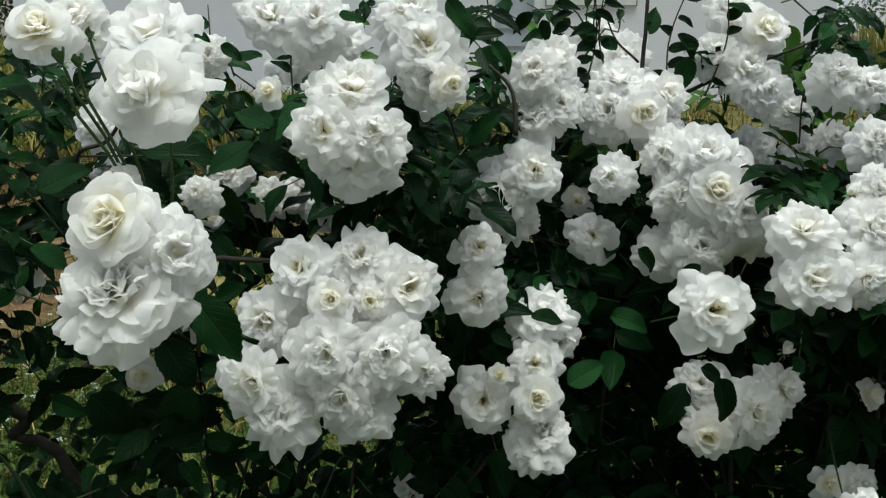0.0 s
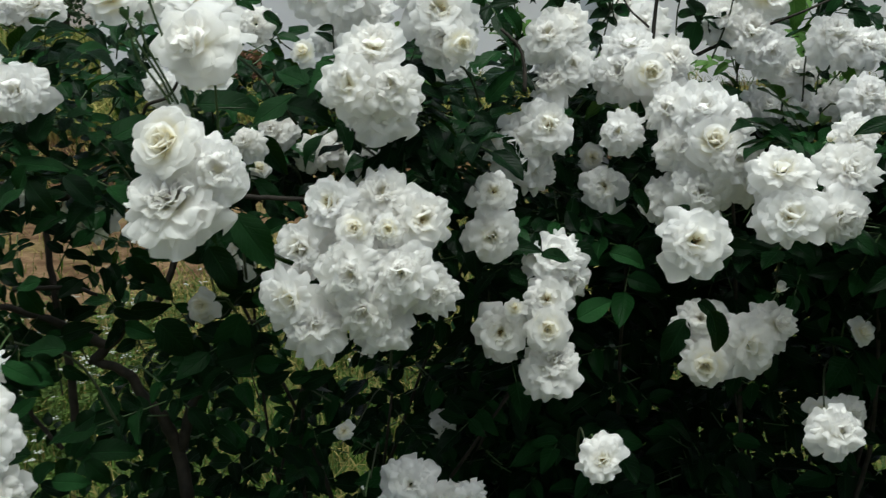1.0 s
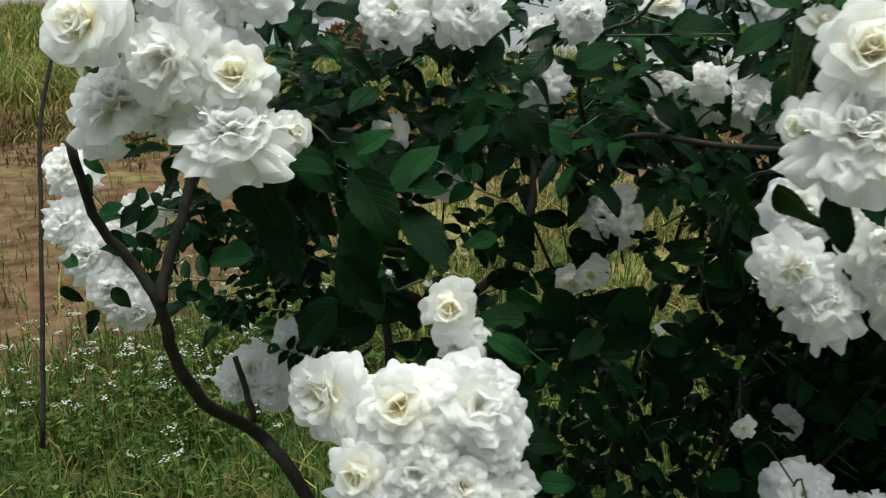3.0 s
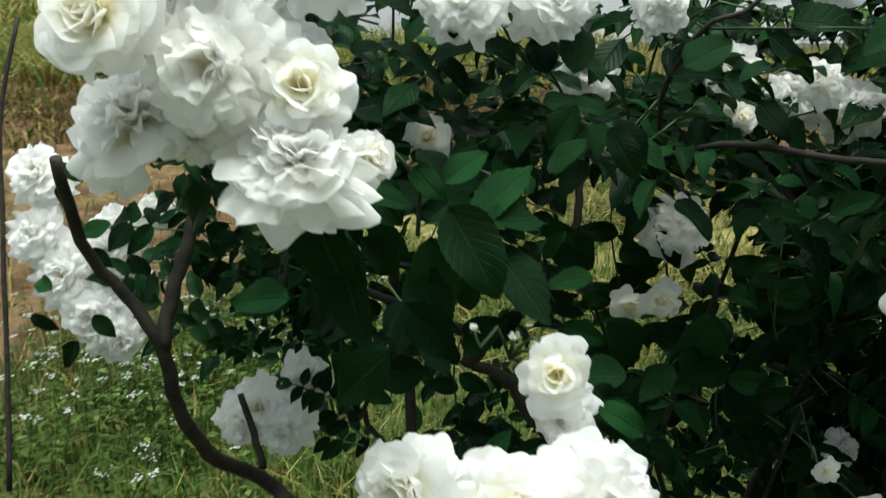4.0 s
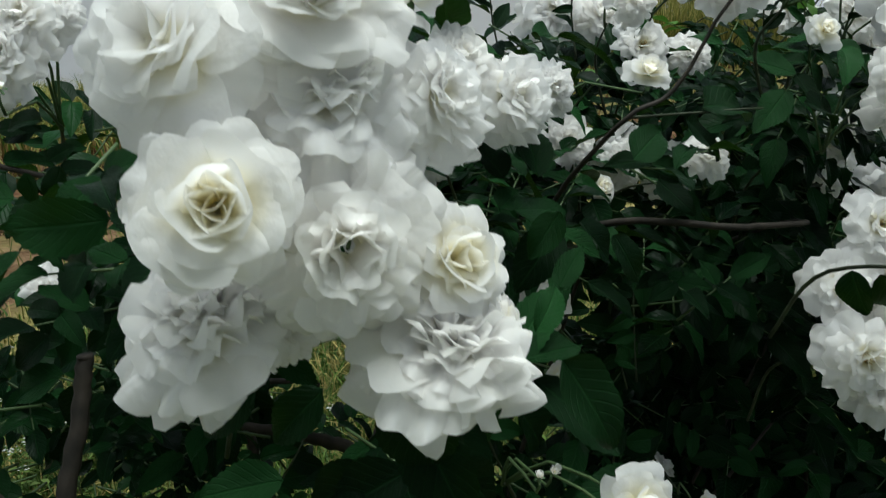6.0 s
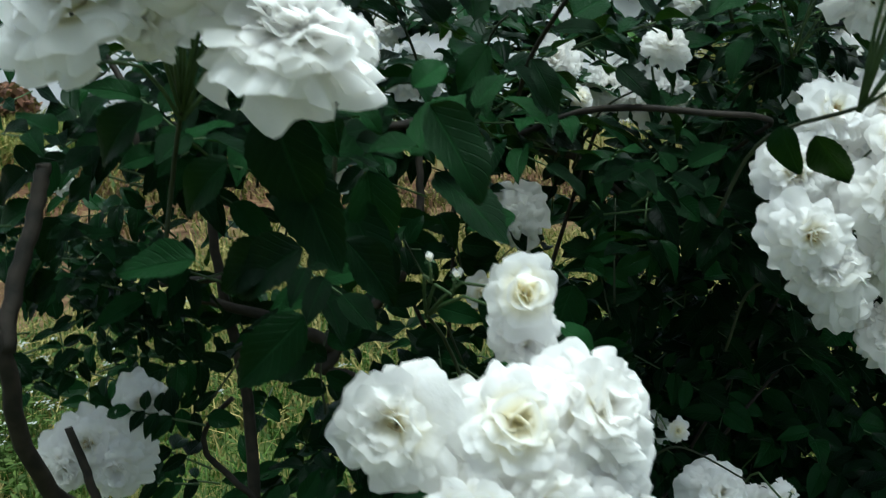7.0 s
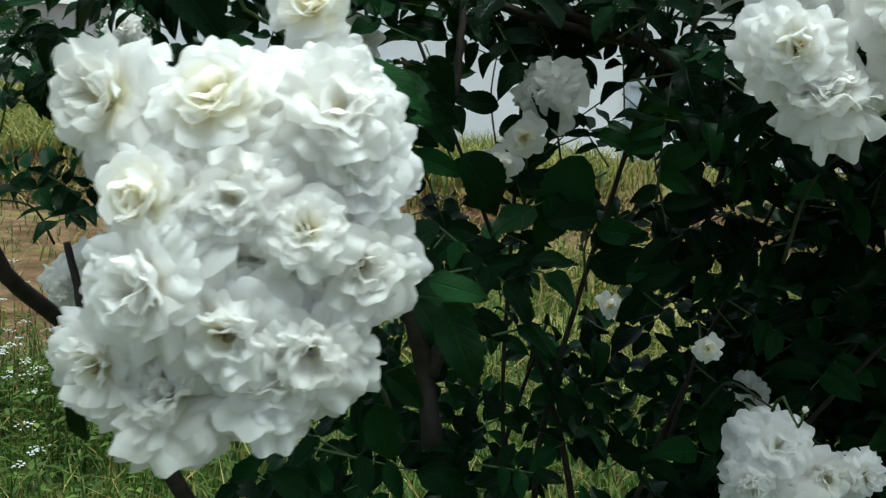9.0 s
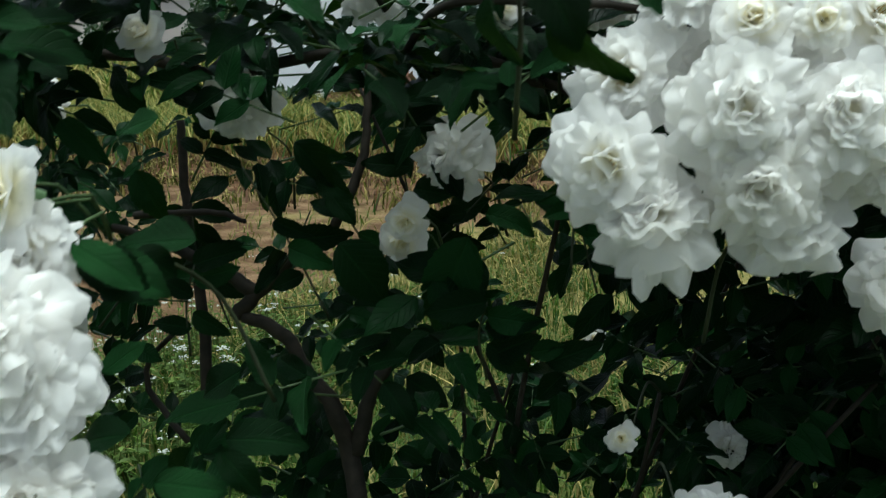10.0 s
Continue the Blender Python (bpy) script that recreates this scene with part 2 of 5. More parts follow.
def petal(verts, faces, turn, base_r, base_z, length, width, a0, a1, cup, ruffle, r, nu=11, nv=7, notch=0.05, curl=0.0):
    """One petal: its middle line bends from a0 to a1 degrees off the flower's axis, and its lip curls back by `curl` degrees more."""
    start = len(verts)
    ph, fr = r.uniform(0, 6.3), r.uniform(1.4, 3.0)
    jf, jp, ja = r.uniform(3, 8), r.uniform(0, 6.3), r.uniform(.015, .05)
    twist, lean = r.uniform(-.3, .3), r.uniform(-0.22, 0.22)
    ct, st = math.cos(turn), math.sin(turn)
    for i in range(nu):
        u = 2 * i / (nu - 1) - 1
        rr, zz = base_r, base_z
        ln = length * (1 - .20 * abs(u) ** 4 + ja * math.sin(jf * u + jp) - notch * math.exp(-(u / 0.28) ** 2))
        for j in range(nv):
            v = j / (nv - 1)
            ang = radians(a0 + (a1 - a0) * v + curl * max(0, (v - .6) / .4) ** 2)
            if j:
                rr += math.sin(ang) * ln / (nv - 1)
                zz += math.cos(ang) * ln / (nv - 1)
            w = width * (0.20 + 0.80 * math.sin(min(1.0, v * 1.22) * math.pi * 0.5) ** 0.8)
            side = u * w * 0.5 + lean * v * v * length * 0.3
            lift = cup * u * u * w * 0.5 * (1 - .45 * v) + twist * u * w * .25 * v + ruffle * v * v * math.sin(fr * u * 2.2 + ph) * length
            nr, nz = -math.cos(ang), math.sin(ang)
            x, z = rr + nr * lift, zz + nz * lift
            verts.append(Vector((x * ct - side * st, x * st + side * ct, z)))
    for i in range(nu - 1):
        for j in range(nv - 1):
            a = start + i * nv + j
            faces.append((a, a + nv, a + nv + 1, a + 1))


def between(pair, f, bow=1.0):
    return pair[0] + (pair[1] - pair[0]) * f ** bow


def bloom_mesh(name, form, seed, mat):
    """A double flower: petals set round by the golden angle, from the outermost in. form: count, then from the outermost petal to the
    innermost the angle off the axis, length and width; cup, ruffle, lip curl, rise of the feet, number of petals rolled into a tight heart."""
    count, angle, length, width, cup, ruffle, curl, dome, heart = form
    r = random.Random(seed)
    verts, faces = [], []
    off = r.uniform(0, 6.3)
    drift = Vector((r.gauss(0, .05), r.gauss(0, .05), 0)) if heart == 0 else Vector((r.gauss(0, .015), r.gauss(0, .015), 0))
    for k in range(count):
        f, first = k / (count - 1), len(verts)
        tip = between(angle, f, .92) + r.gauss(0, 18 if heart == 0 else 7)
        turn = off + 2.39996 * k + r.uniform(-.45, .45)
        petal(verts, faces, turn, .035 - .02 * f + (r.uniform(0, .06) if heart == 0 else 0), -.05 + dome * f, between(length, f) * r.uniform(.78, 1.1), between(width, f) * r.uniform(.8, 1.18),
              tip * .62, tip * 1.16, cup * r.uniform(.2, 1.1), ruffle * r.uniform(.4, 1.4), r, curl=curl * r.uniform(.2, 1.5))
        for i in range(first, len(verts)):
            verts[i] = verts[i] + drift * f
    for k in range(heart):
        f = k / max(1, heart - 1)
        turn = off + 2.39996 * k + r.uniform(-.2, .2)
        petal(verts, faces, turn, .05 - .04 * f, .045, (.33 - .07 * f) * r.uniform(.95, 1.04), .42 - .2 * f, 36 - 25 * f, 17 - 21 * f, .42 + .35 * f, .02, r, curl=22 * (1 - f))
    per, outer = 77, min(count, PETALS_APART)
    grid = faces[:60]
    OUTER_PETALS[name] = [mesh_from("petal", verts[k * per:(k + 1) * per], grid, [mat]) for k in range(outer)]
    return mesh_from(name, verts[outer * per:], [tuple(i - outer * per for i in f) for f in faces[60 * outer:]], [mat])


OUTER_PETALS = {}
PETALS_APART = 8
FORMS = {
    "full": (58, (122, 16), (.48, .15), (.38, .23), .26, .12, 18, .24, 0),
    "open": (42, (114, 18), (.49, .17), (.42, .22), .2, .10, 14, .15, 0),
    "skirt": (74, (126, 14), (.46, .18), (.40, .24), .22, .15, 14, .22, 0),
    "cup": (17, (116, 46), (.50, .40), (.60, .46), .2, .06, 14, .09, 12),
    "cream": (30, (116, 34), (.50, .27), (.46, .32), .2, .085, 16, .13, 6),
    "broad": (34, (118, 14), (.51, .19), (.58, .32), .24, .085, 16, .2, 0),
    "small": (9, (104, 52), (.48, .38), (.50, .42), .2, .05, 10, .09, 9),
    "greenbud": (5, (26, 6), (.55, .52), (.42, .30), .55, .02, -30, .1, 0),
    "bud": (7, (26, 4), (.55, .50), (.44, .30), .55, .02, -22, .1, 0),
}
KINDS = {}
for kind, mat, count in (("open", PETAL, 5), ("full", PETAL, 7), ("skirt", PETAL, 4), ("cup", CREAM, 3), ("cream", CREAM, 3), ("broad", PETAL, 4), ("small", CREAM, 2), ("greenbud", SEPAL, 2), ("bud", CREAM, 2)):
    if "bud" in kind:
        PETALS_APART = 0
    KINDS[kind] = [bloom_mesh(f"petals_{kind}_{k}", FORMS[kind], 11 * k + len(kind), mat) for k in range(count)]


def stamen_mesh():
    r = random.Random(3)
    verts, faces = [], []
    for k in range(26):
        w, a = r.uniform(0, 6.3), r.uniform(0.05, 0.75)
        tip = Vector((math.sin(a) * math.cos(w), math.sin(a) * math.sin(w), math.cos(a))) * r.uniform(0.08, 0.125)
        v, f = tube_data([(tip.x * .1, tip.y * .1, .03), tip * .95 + Vector((0, 0, .03)), tip * 1.08 + Vector((0, 0, .03))], [.003, .003, .008], 4)
        faces += [tuple(i + len(verts) for i in q) for q in f]
        verts += v
    return mesh_from("stamens", verts, faces, [STAMEN])


def sepal_mesh():
    r = random.Random(5)
    verts, faces = [], []
    for k in range(5):
        petal(verts, faces, k * 1.2566 + .3, .03, -.05, .3, .1, 60, 135, .3, .02, r, 5, 5, 0)
    v, f = tube_data([(0, 0, -.16), (0, 0, -.11), (0, 0, -.05), (0, 0, 0)], [.018, .05, .06, .05], 8)
    faces += [tuple(i + len(verts) for i in q) for q in f]
    return mesh_from("sepals", verts + v, faces, [SEPAL])


STAMENS, SEPALS = stamen_mesh(), sepal_mesh()
bushes = {}
BLOOMS = []


def rose(bush, kind, place, size, facing):
    """One flower on a bush, turned towards `facing`."""
    rr = random.Random(int(place[0] * 3000) * 7919 + int(place[1] * 3000) * 104729 + int(place[2] * 3000))
    q = Vector(facing).to_track_quat("Z", "Y") @ Euler((0, 0, rr.uniform(0, 6.28))).to_quaternion()
    name = {"bud": "rose_bud", "greenbud": "rose_bud"}.get(kind, "bloom")
    ob = new(name, rr.choice(KINDS[kind]))
    s = size * (1.15 if kind == "greenbud" else 0.8 if kind == "bud" else 1.0 if kind in ("cup", "broad", "small") else 1.06)
    ob.matrix_basis = Matrix.LocRotScale(Vector(place) - Vector(facing).normalized() * 0.12 * size, q, Vector((s, s * rr.uniform(.94, 1.04), s * rr.uniform(.9, 1.1))))
    under(ob, bushes[bush])
    for me in OUTER_PETALS[ob.data.name]:
        under(new("petal", me), ob)
    if kind in ("cup", "small", "cream"):
        tagged(ob, "half-open white rose with a cream heart")
    if kind == "greenbud":
        tagged(ob, "closed green rose bud")
    if kind == "open":
        under(new("stamen_tuft", STAMENS), ob)
    if kind in ("bud", "small", "greenbud"):
        under(new("calyx", SEPALS), ob)
    BLOOMS.append((bush, Vector(place) - Vector(facing).normalized() * 0.2 * size, Vector(facing).normalized(), size))
    return ob


def leaf_template(seed, nv, half, teeth):
    """A leaflet along +y, unit length, folded at the midrib, with a toothed edge where it is fine enough."""
    r = random.Random(seed)
    verts, faces = [], []
    droop, fold, wave, broad = r.uniform(.0, .45), r.uniform(.12, .45), r.uniform(0, 6), r.uniform(.66, .94)
    for j in range(nv):
        v = j / (nv - 1)
        w = broad * v ** .62 * (1 - v) ** .92 if 0 < j < nv - 1 else 0.006
        for i in range(-half, half + 1):
            u = i / half
            tooth = teeth * (1 if j % 2 else -.6) * (abs(u) == 1) * (0 < j < nv - 1)
            verts.append(Vector((u * (w + tooth), v + tooth * .5, -droop * v * v + fold * abs(u) * w * 1.1 + .045 * math.sin(v * 8 + wave + u) * abs(u))))
    n = 2 * half + 1
    for j in range(nv - 1):
        for i in range(2 * half):
            a = j * n + i
            faces.append((a, a + 1, a + n + 1, a + n))
    return verts, faces, [(i / (2 * half), j / (nv - 1)) for j in range(nv) for i in range(n)]


LEAFLETS = [leaf_template(k, 7, 2, .006) for k in range(5)]
FINE_LEAFLETS = [leaf_template(k, 23, 3, .011) for k in range(8)]
LEAF_UV = LEAFLETS[0][2]
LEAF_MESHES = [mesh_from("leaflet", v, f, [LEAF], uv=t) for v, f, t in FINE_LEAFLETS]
YOUNG_MESHES = [mesh_from("young_leaflet", v, f, [YOUNG], uv=t) for v, f, t in FINE_LEAFLETS]


def leaf_matrix(foot, way, up, size):
    y = Vector(way).normalized()
    z = Vector(up)
    z = (z - y * z.dot(y))
    z = z.normalized() if z.length > 1e-4 else y.orthogonal().normalized()
    x = y.cross(z)
    m = Matrix((x, y, z)).transposed().to_4x4()
    return Matrix.Translation(foot) @ m @ Matrix.Diagonal((size, size, size, 1))


LOOSE = {}


def leaf(bush, foot, tip, up=(0, -.5, 1), young=False):
    """A leaf that can be told apart: an object of its own."""
    foot, tip = Vector(foot), Vector(tip)
    ob = new("leaf", rng.choice(YOUNG_MESHES if young else LEAF_MESHES))
    ob.matrix_basis = leaf_matrix(foot, tip - foot, up, (tip - foot).length)
    under(ob, bushes[bush])
    if young:
        tagged(ob, "light green young leaf")
    return ob


def spray(bush, foot, way, size, r, young=False):
    """A compound rose leaf: a midrib with five or seven leaflets."""
    way = Vector(way).normalized()
    up = Vector((r.uniform(-.4, .4), r.uniform(-.8, .1), 1)) if foot[2] > 1.08 else Vector((r.uniform(-.5, .5), r.uniform(-1.3, -.1), .8))
    side = way.cross(up).normalized()
    foot = Vector(foot)
    n = r.choice((2, 2, 3))
    ln = size * (1.1 + .4 * n)
    store = LOOSE.setdefault((bush, "young" if young else "leaf"), [])
    for k in range(n):
        p = foot + way * ln * (0.45 + 0.55 * k / n) + Vector((0, 0, -.1 * ln * (k / n) ** 2))
        for s in (-1, 1):
            d = side * s + way * r.uniform(.2, .6) + Vector((0, 0, r.uniform(-.35, .1)))
            store.append((leaf_matrix(p, d, up + Vector((r.uniform(-.5, .5), r.uniform(-.5, .3), 0)), size * r.uniform(.7, 1.0)), r.randrange(5)))
    end = foot + way * ln + Vector((0, 0, -.1 * ln))
    store.append((leaf_matrix(end, way + Vector((0, 0, r.uniform(-.5, 0))), up, size * r.uniform(.95, 1.2)), r.randrange(5)))
    LOOSE.setdefault((bush, "stem"), []).append((foot, end))


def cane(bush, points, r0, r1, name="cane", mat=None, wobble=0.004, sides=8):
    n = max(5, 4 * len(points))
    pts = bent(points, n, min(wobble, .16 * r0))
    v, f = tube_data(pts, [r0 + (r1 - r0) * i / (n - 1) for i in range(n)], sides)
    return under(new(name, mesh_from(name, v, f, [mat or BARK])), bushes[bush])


# ---- ground and distance ----
def lean(x, y):
    """0 where the field rises gently towards the far houses, 1 where it falls away."""
    return min(1, max(0, (x / max(y, 5) + .46) / .1))


def ground():
    r = random.Random(2)
    xs = [-400, -300, -220, -160, -120, -80, -50, -36, -25, -18] + [-14 + i * 0.7 for i in range(41)] + [25, 50, 120, 400]
    ys = [-400, -100, -30, -10] + [-3 + i * 0.7 for i in range(36)] + [26, 30, 40, 60, 150, 330]
    verts = [(x, y, (r.uniform(-.025, .025) if abs(x) < 15 and -4 < y < 19 else 0) - max(0, y - 21.5) * .07 * lean(x, y) + max(0, min(27, y - 13)) * .03 * (1 - lean(x, y))) for y in ys for x in xs]
    w = len(xs)
    faces = [(j * w + i, j * w + i + 1, j * w + w + i + 1, j * w + w + i) for j in range(len(ys) - 1) for i in range(w - 1)]
    return tagged(new("ground", mesh_from("ground", verts, faces, [GROUND])), "grassy ground with a bare strip of brown earth", "ground", kind="structure")


ground()


def cloud_bank():
    """The overcast sky above the far fields, a plain curved backdrop."""
    verts, faces = [], []
    for i in range(41):
        a = radians(-100 + 5 * i)
        for h in (-60, 20, 62):
            verts.append((340 * math.sin(a), 340 * math.cos(a), h))
    for i in range(40):
        for j in range(2):
            k = i * 3 + j
            faces.append((k, k + 3, k + 4, k + 1))
    tagged(new("backdrop", mesh_from("backdrop", verts, faces, [CLOUD])), "pale overcast sky above the far fields", "sky", kind="structure")


cloud_bank()


def blades(name, label, area, count, height, width, tilt, mats, seed, clump=0.0, soft=.3, keep=None, rise=None):
    """Grass blades over an area (x0, x1, y0, y1), joined into one sheet of stuff."""
    r = random.Random(seed)
    verts, faces, index = [], [], []
    for _ in range(count):
        x, y = r.uniform(area[0], area[1]), r.uniform(area[2], area[3])
        if r.random() > min(x - area[0], area[1] - x, y - area[2], area[3] - y) / soft:
            continue
        if keep and r.random() > keep(x, y):
            continue
        d = noise.noise(Vector((x * 1.3, y * 1.3, seed)))
        if d < clump * r.uniform(0.2, 1.9) - 0.45:
            continue
        h = height * r.uniform(.45, 1.15) * (1 + .5 * d)
        w, turn = width * r.uniform(.6, 1.3), r.uniform(0, 6.3)
        dx, dy, le = math.cos(turn), math.sin(turn), tilt * r.uniform(.1, 1.3) * h
        g = rise(x, y) if rise else 0.0
        px, py = -dy * w, dx * w
        s = len(verts)
        verts += [(x - px, y - py, g - .02), (x + px, y + py, g - .02), (x + dx * le * .35 + px * .8, y + dy * le * .35 + py * .8, g + h * .55),
                  (x + dx * le * .35 - px * .8, y + dy * le * .35 - py * .8, g + h * .55), (x + dx * le, y + dy * le, g + h * (1 - .25 * tilt * r.random()))]
        faces += [(s, s + 1, s + 2, s + 3), (s + 3, s + 2, s + 4)]
        k = min(len(mats) - 1, int(r.random() * len(mats)))
        index += [k, k]
    return tagged(new(name, mesh_from(name, verts, faces, mats, index, False)), label, "grass", kind="stuff")


def turf(x, y):
    """The lawn thins out towards the bare earth, which comes nearer to the hedge further along."""
    edge = 3.7 + min(0, max(-1.4, (x + 1.2) * 2.2)) + 1.1 * noise.noise(Vector((x * .9, y * .9, 1)))
    return min(1, max(.03, (edge - y) * 1.0 + .5))


blades("lawn_grass", "short green grass with dry straw among it", (-5.5, 4.5, -.8, 6.0), 190000, .14, .003, 1.2, [GREEN_BLADE, GREEN_BLADE, GREEN_BLADE, DRY_BLADE], 21, -.6, 1.2, turf)
blades("meadow_grass", "thin dry olive grass between the lawn and the bare earth", (-5.0, 3.5, 2.4, 8.6), 90000, .13, .0045, 1.6, [DRY_BLADE, DRY_BLADE, DRY_BLADE, GREEN_BLADE], 24, .2, 1.2, lambda x, y: .05 if y > 5.9 - min(3.4, max(0, -5 * (x + 1.25))) + noise.noise(Vector((x, y, 9))) else 1.0)
blades("dry_grass", "tall dry yellow grass beyond the bare earth", (-13, 9, 7.6, 15.7), 70000, .42, .009, 1.2, [STRAW, STRAW, STRAW, GREEN_BLADE], 22, .3, .5, lambda x, y: min(1, max(.12, .6 - x * .6)) * min(1, max(.02, (y - 8.3 + 1.2 * noise.noise(Vector((x * .8, y * .8, 2)))) * .6)))
blades("russet_grass", "low withered russet grass at the edge of the dry grass", (-9, 4, 6.0, 9.6), 42000, .11, .008, 1.5, [WITHERED, WITHERED, DRY_BLADE], 28, .35, 1.2)
blades("far_grass", "dry grass on the rising field below the far house", (-30, -5.5, 14.5, 36), 24000, .5, .03, .9, [STRAW, STRAW, DRY_BLADE, GREEN_BLADE], 27, .2, 1.5, lambda x, y: 1.0 if x / y < -.37 else 0.0, lambda x, y: max(0, min(27, y - 13)) * .03 * (1 - lean(x, y)))


blades("reed_clump", "tall orange dry reeds beside the building", (7.3, 11.5, 15.0, 18.5), 7000, 1.5, .012, .5, [STRAW], 23, .1)


def weeds():
    """Leafy weeds in the lawn, about half of them with small white umbels."""
    r = random.Random(31)
    verts, faces, index = [], [], []
    for _ in range(4600):
        x, y = r.gauss(-1.6, 1.0), r.gauss(2.5, .8)
        if y < 1.7 or r.random() > turf(x, y) * (.5 if x < -1.0 else .04):
            continue
        if noise.noise(Vector((x * .8, y * .8, 4))) < r.uniform(-.5, .35):
            continue
        h = r.uniform(.14, .34)
        lean = r.uniform(-.05, .05)
        v, f = tube_data([(x, y, 0), (x + lean * .4, y, h * .5), (x + lean, y, h)], [.0016, .0014, .001], 3)
        faces += [tuple(i + len(verts) for i in q) for q in f]
        index += [0] * len(f)
        top = Vector((x + lean, y, h))
        verts += v
        for _ in range(r.randrange(7, 14)):
            u, w, s = r.uniform(.1, .85), r.uniform(0, 6.3), len(verts)
            c, d = Vector((x + lean * u, y, h * u)), Vector((math.cos(w), math.sin(w), r.uniform(-.1, .8))).normalized()
            ln, e = r.uniform(.025, .06) * (1.1 - .6 * u), Vector((-math.sin(w), math.cos(w), r.uniform(-.3, .3))) * r.uniform(.004, .009)
            verts += [c, c + d * ln * .5 + e, c + d * ln + Vector((0, 0, -.2 * ln)), c + d * ln * .5 - e]
            faces.append((s, s + 1, s + 2, s + 3))
            index.append(0)
        if r.random() < .5:
            continue
        wide = r.uniform(.010, .022)
        for _ in range(11):
            c = top + Vector((r.gauss(0, .55) * wide, r.gauss(0, .55) * wide, r.uniform(-.1, .25) * wide))
            s, q = len(verts), r.uniform(.0025, .0048)
            verts += [c + Vector((q, 0, 0)), c + Vector((0, q, .001)), c + Vector((-q, 0, 0)), c + Vector((0, -q, .001)), c + Vector((0, 0, q * .7))]
            faces += [(s, s + 1, s + 4), (s + 1, s + 2, s + 4), (s + 2, s + 3, s + 4), (s + 3, s, s + 4)]
            index += [1] * 4
    tagged(new("white_weeds", mesh_from("white_weeds", verts, faces, [WEED_LEAF, WEED_BLOOM], index, False)), "leafy green weeds with small white flowers in the grass", "wildflowers", kind="stuff")


weeds()


def building():
    """A low white-painted building beyond the field."""
    house = tagged(new("white_building"), "low white-painted building with a grey door and a sign", "building")
    house.matrix_basis = pose(0.56, 0, 0, 0, 0, 2.0)
    for x0, x1, y0, y1, z0 in ((-7.3, 0.85, 16, 16.25, 0), (1.63, 6.9, 16, 16.25, 0), (0.85, 1.63, 16, 16.25, 2.15), (-7.3, -7.05, 16.25, 21, 0), (6.65, 6.9, 16.25, 21, 0), (-7.05, 6.65, 20.75, 21, 0)):
        bm = bmesh.new()
        box(bm, x0, x1, y0, y1, z0, 3.3)
        part("wall", bm, WALL, house)
    bm = bmesh.new()
    box(bm, -7.5, 7.1, 15.7, 21.3, 3.3, 3.45, .02)
    part("roof", bm, ROOF, house)
    bm = bmesh.new()
    box(bm, -7.34, 6.94, 15.95, 16.0, -0.05, 0.06, .01)
    part("plinth", bm, ROOF, house, "grey cement plinth")
    door = bmesh.new()
    box(door, 0.90, 1.58, 16.06, 16.12, 0.02, 2.1, .008)
    d = part("door", door, PANEL, house, "grey metal door")
    for z in (0.35, 1.0, 1.3):
        bm = bmesh.new()
        box(bm, 1.0, 1.48, 16.03, 16.058, z, z + (.5 if z < .9 else .12 if z == 1.0 else .6), .01)
        part("door_panel", bm, PANEL, d)
    bm = bmesh.new()
    for a, b, z0, z1 in ((.85, .9, 0, 2.15), (1.58, 1.63, 0, 2.15), (.9, 1.58, 2.1, 2.15)):
        box(bm, a, b, 15.98, 16.1, z0, z1)
    part("door_frame", bm, BOARD, house)
    sign = tagged(new("wall_sign"), "white sign board with dark lettering on the building", "sign")
    sign.matrix_basis = pose(0.56, 0, 0, 0, 0, 2.0)
    bm = bmesh.new()
    box(bm, 1.78, 3.35, 15.955, 15.998, 1.70, 2.75, .006)
    part("board", bm, BOARD, sign)
    bm = bmesh.new()
    for a, b, z0, z1 in ((1.768, 3.362, 1.688, 1.70), (1.768, 3.362, 2.75, 2.762), (1.768, 1.78, 1.70, 2.75), (3.35, 3.362, 1.70, 2.75)):
        box(bm, a, b, 15.94, 15.998, z0, z1)
    part("frame", bm, ROOF, sign)
    for z, runs in ((1.80, ((1.88, 2.15), (2.3, 2.95))), (2.0, ((1.88, 3.2),)), (2.2, ((1.95, 3.1),)), (2.45, ((2.0, 3.05),))):
        for a, b in runs:
            bm = bmesh.new()
            box(bm, a, b, 15.948, 15.954, z, z + .045)
            part("line_of_writing", bm, INK, sign)


building()


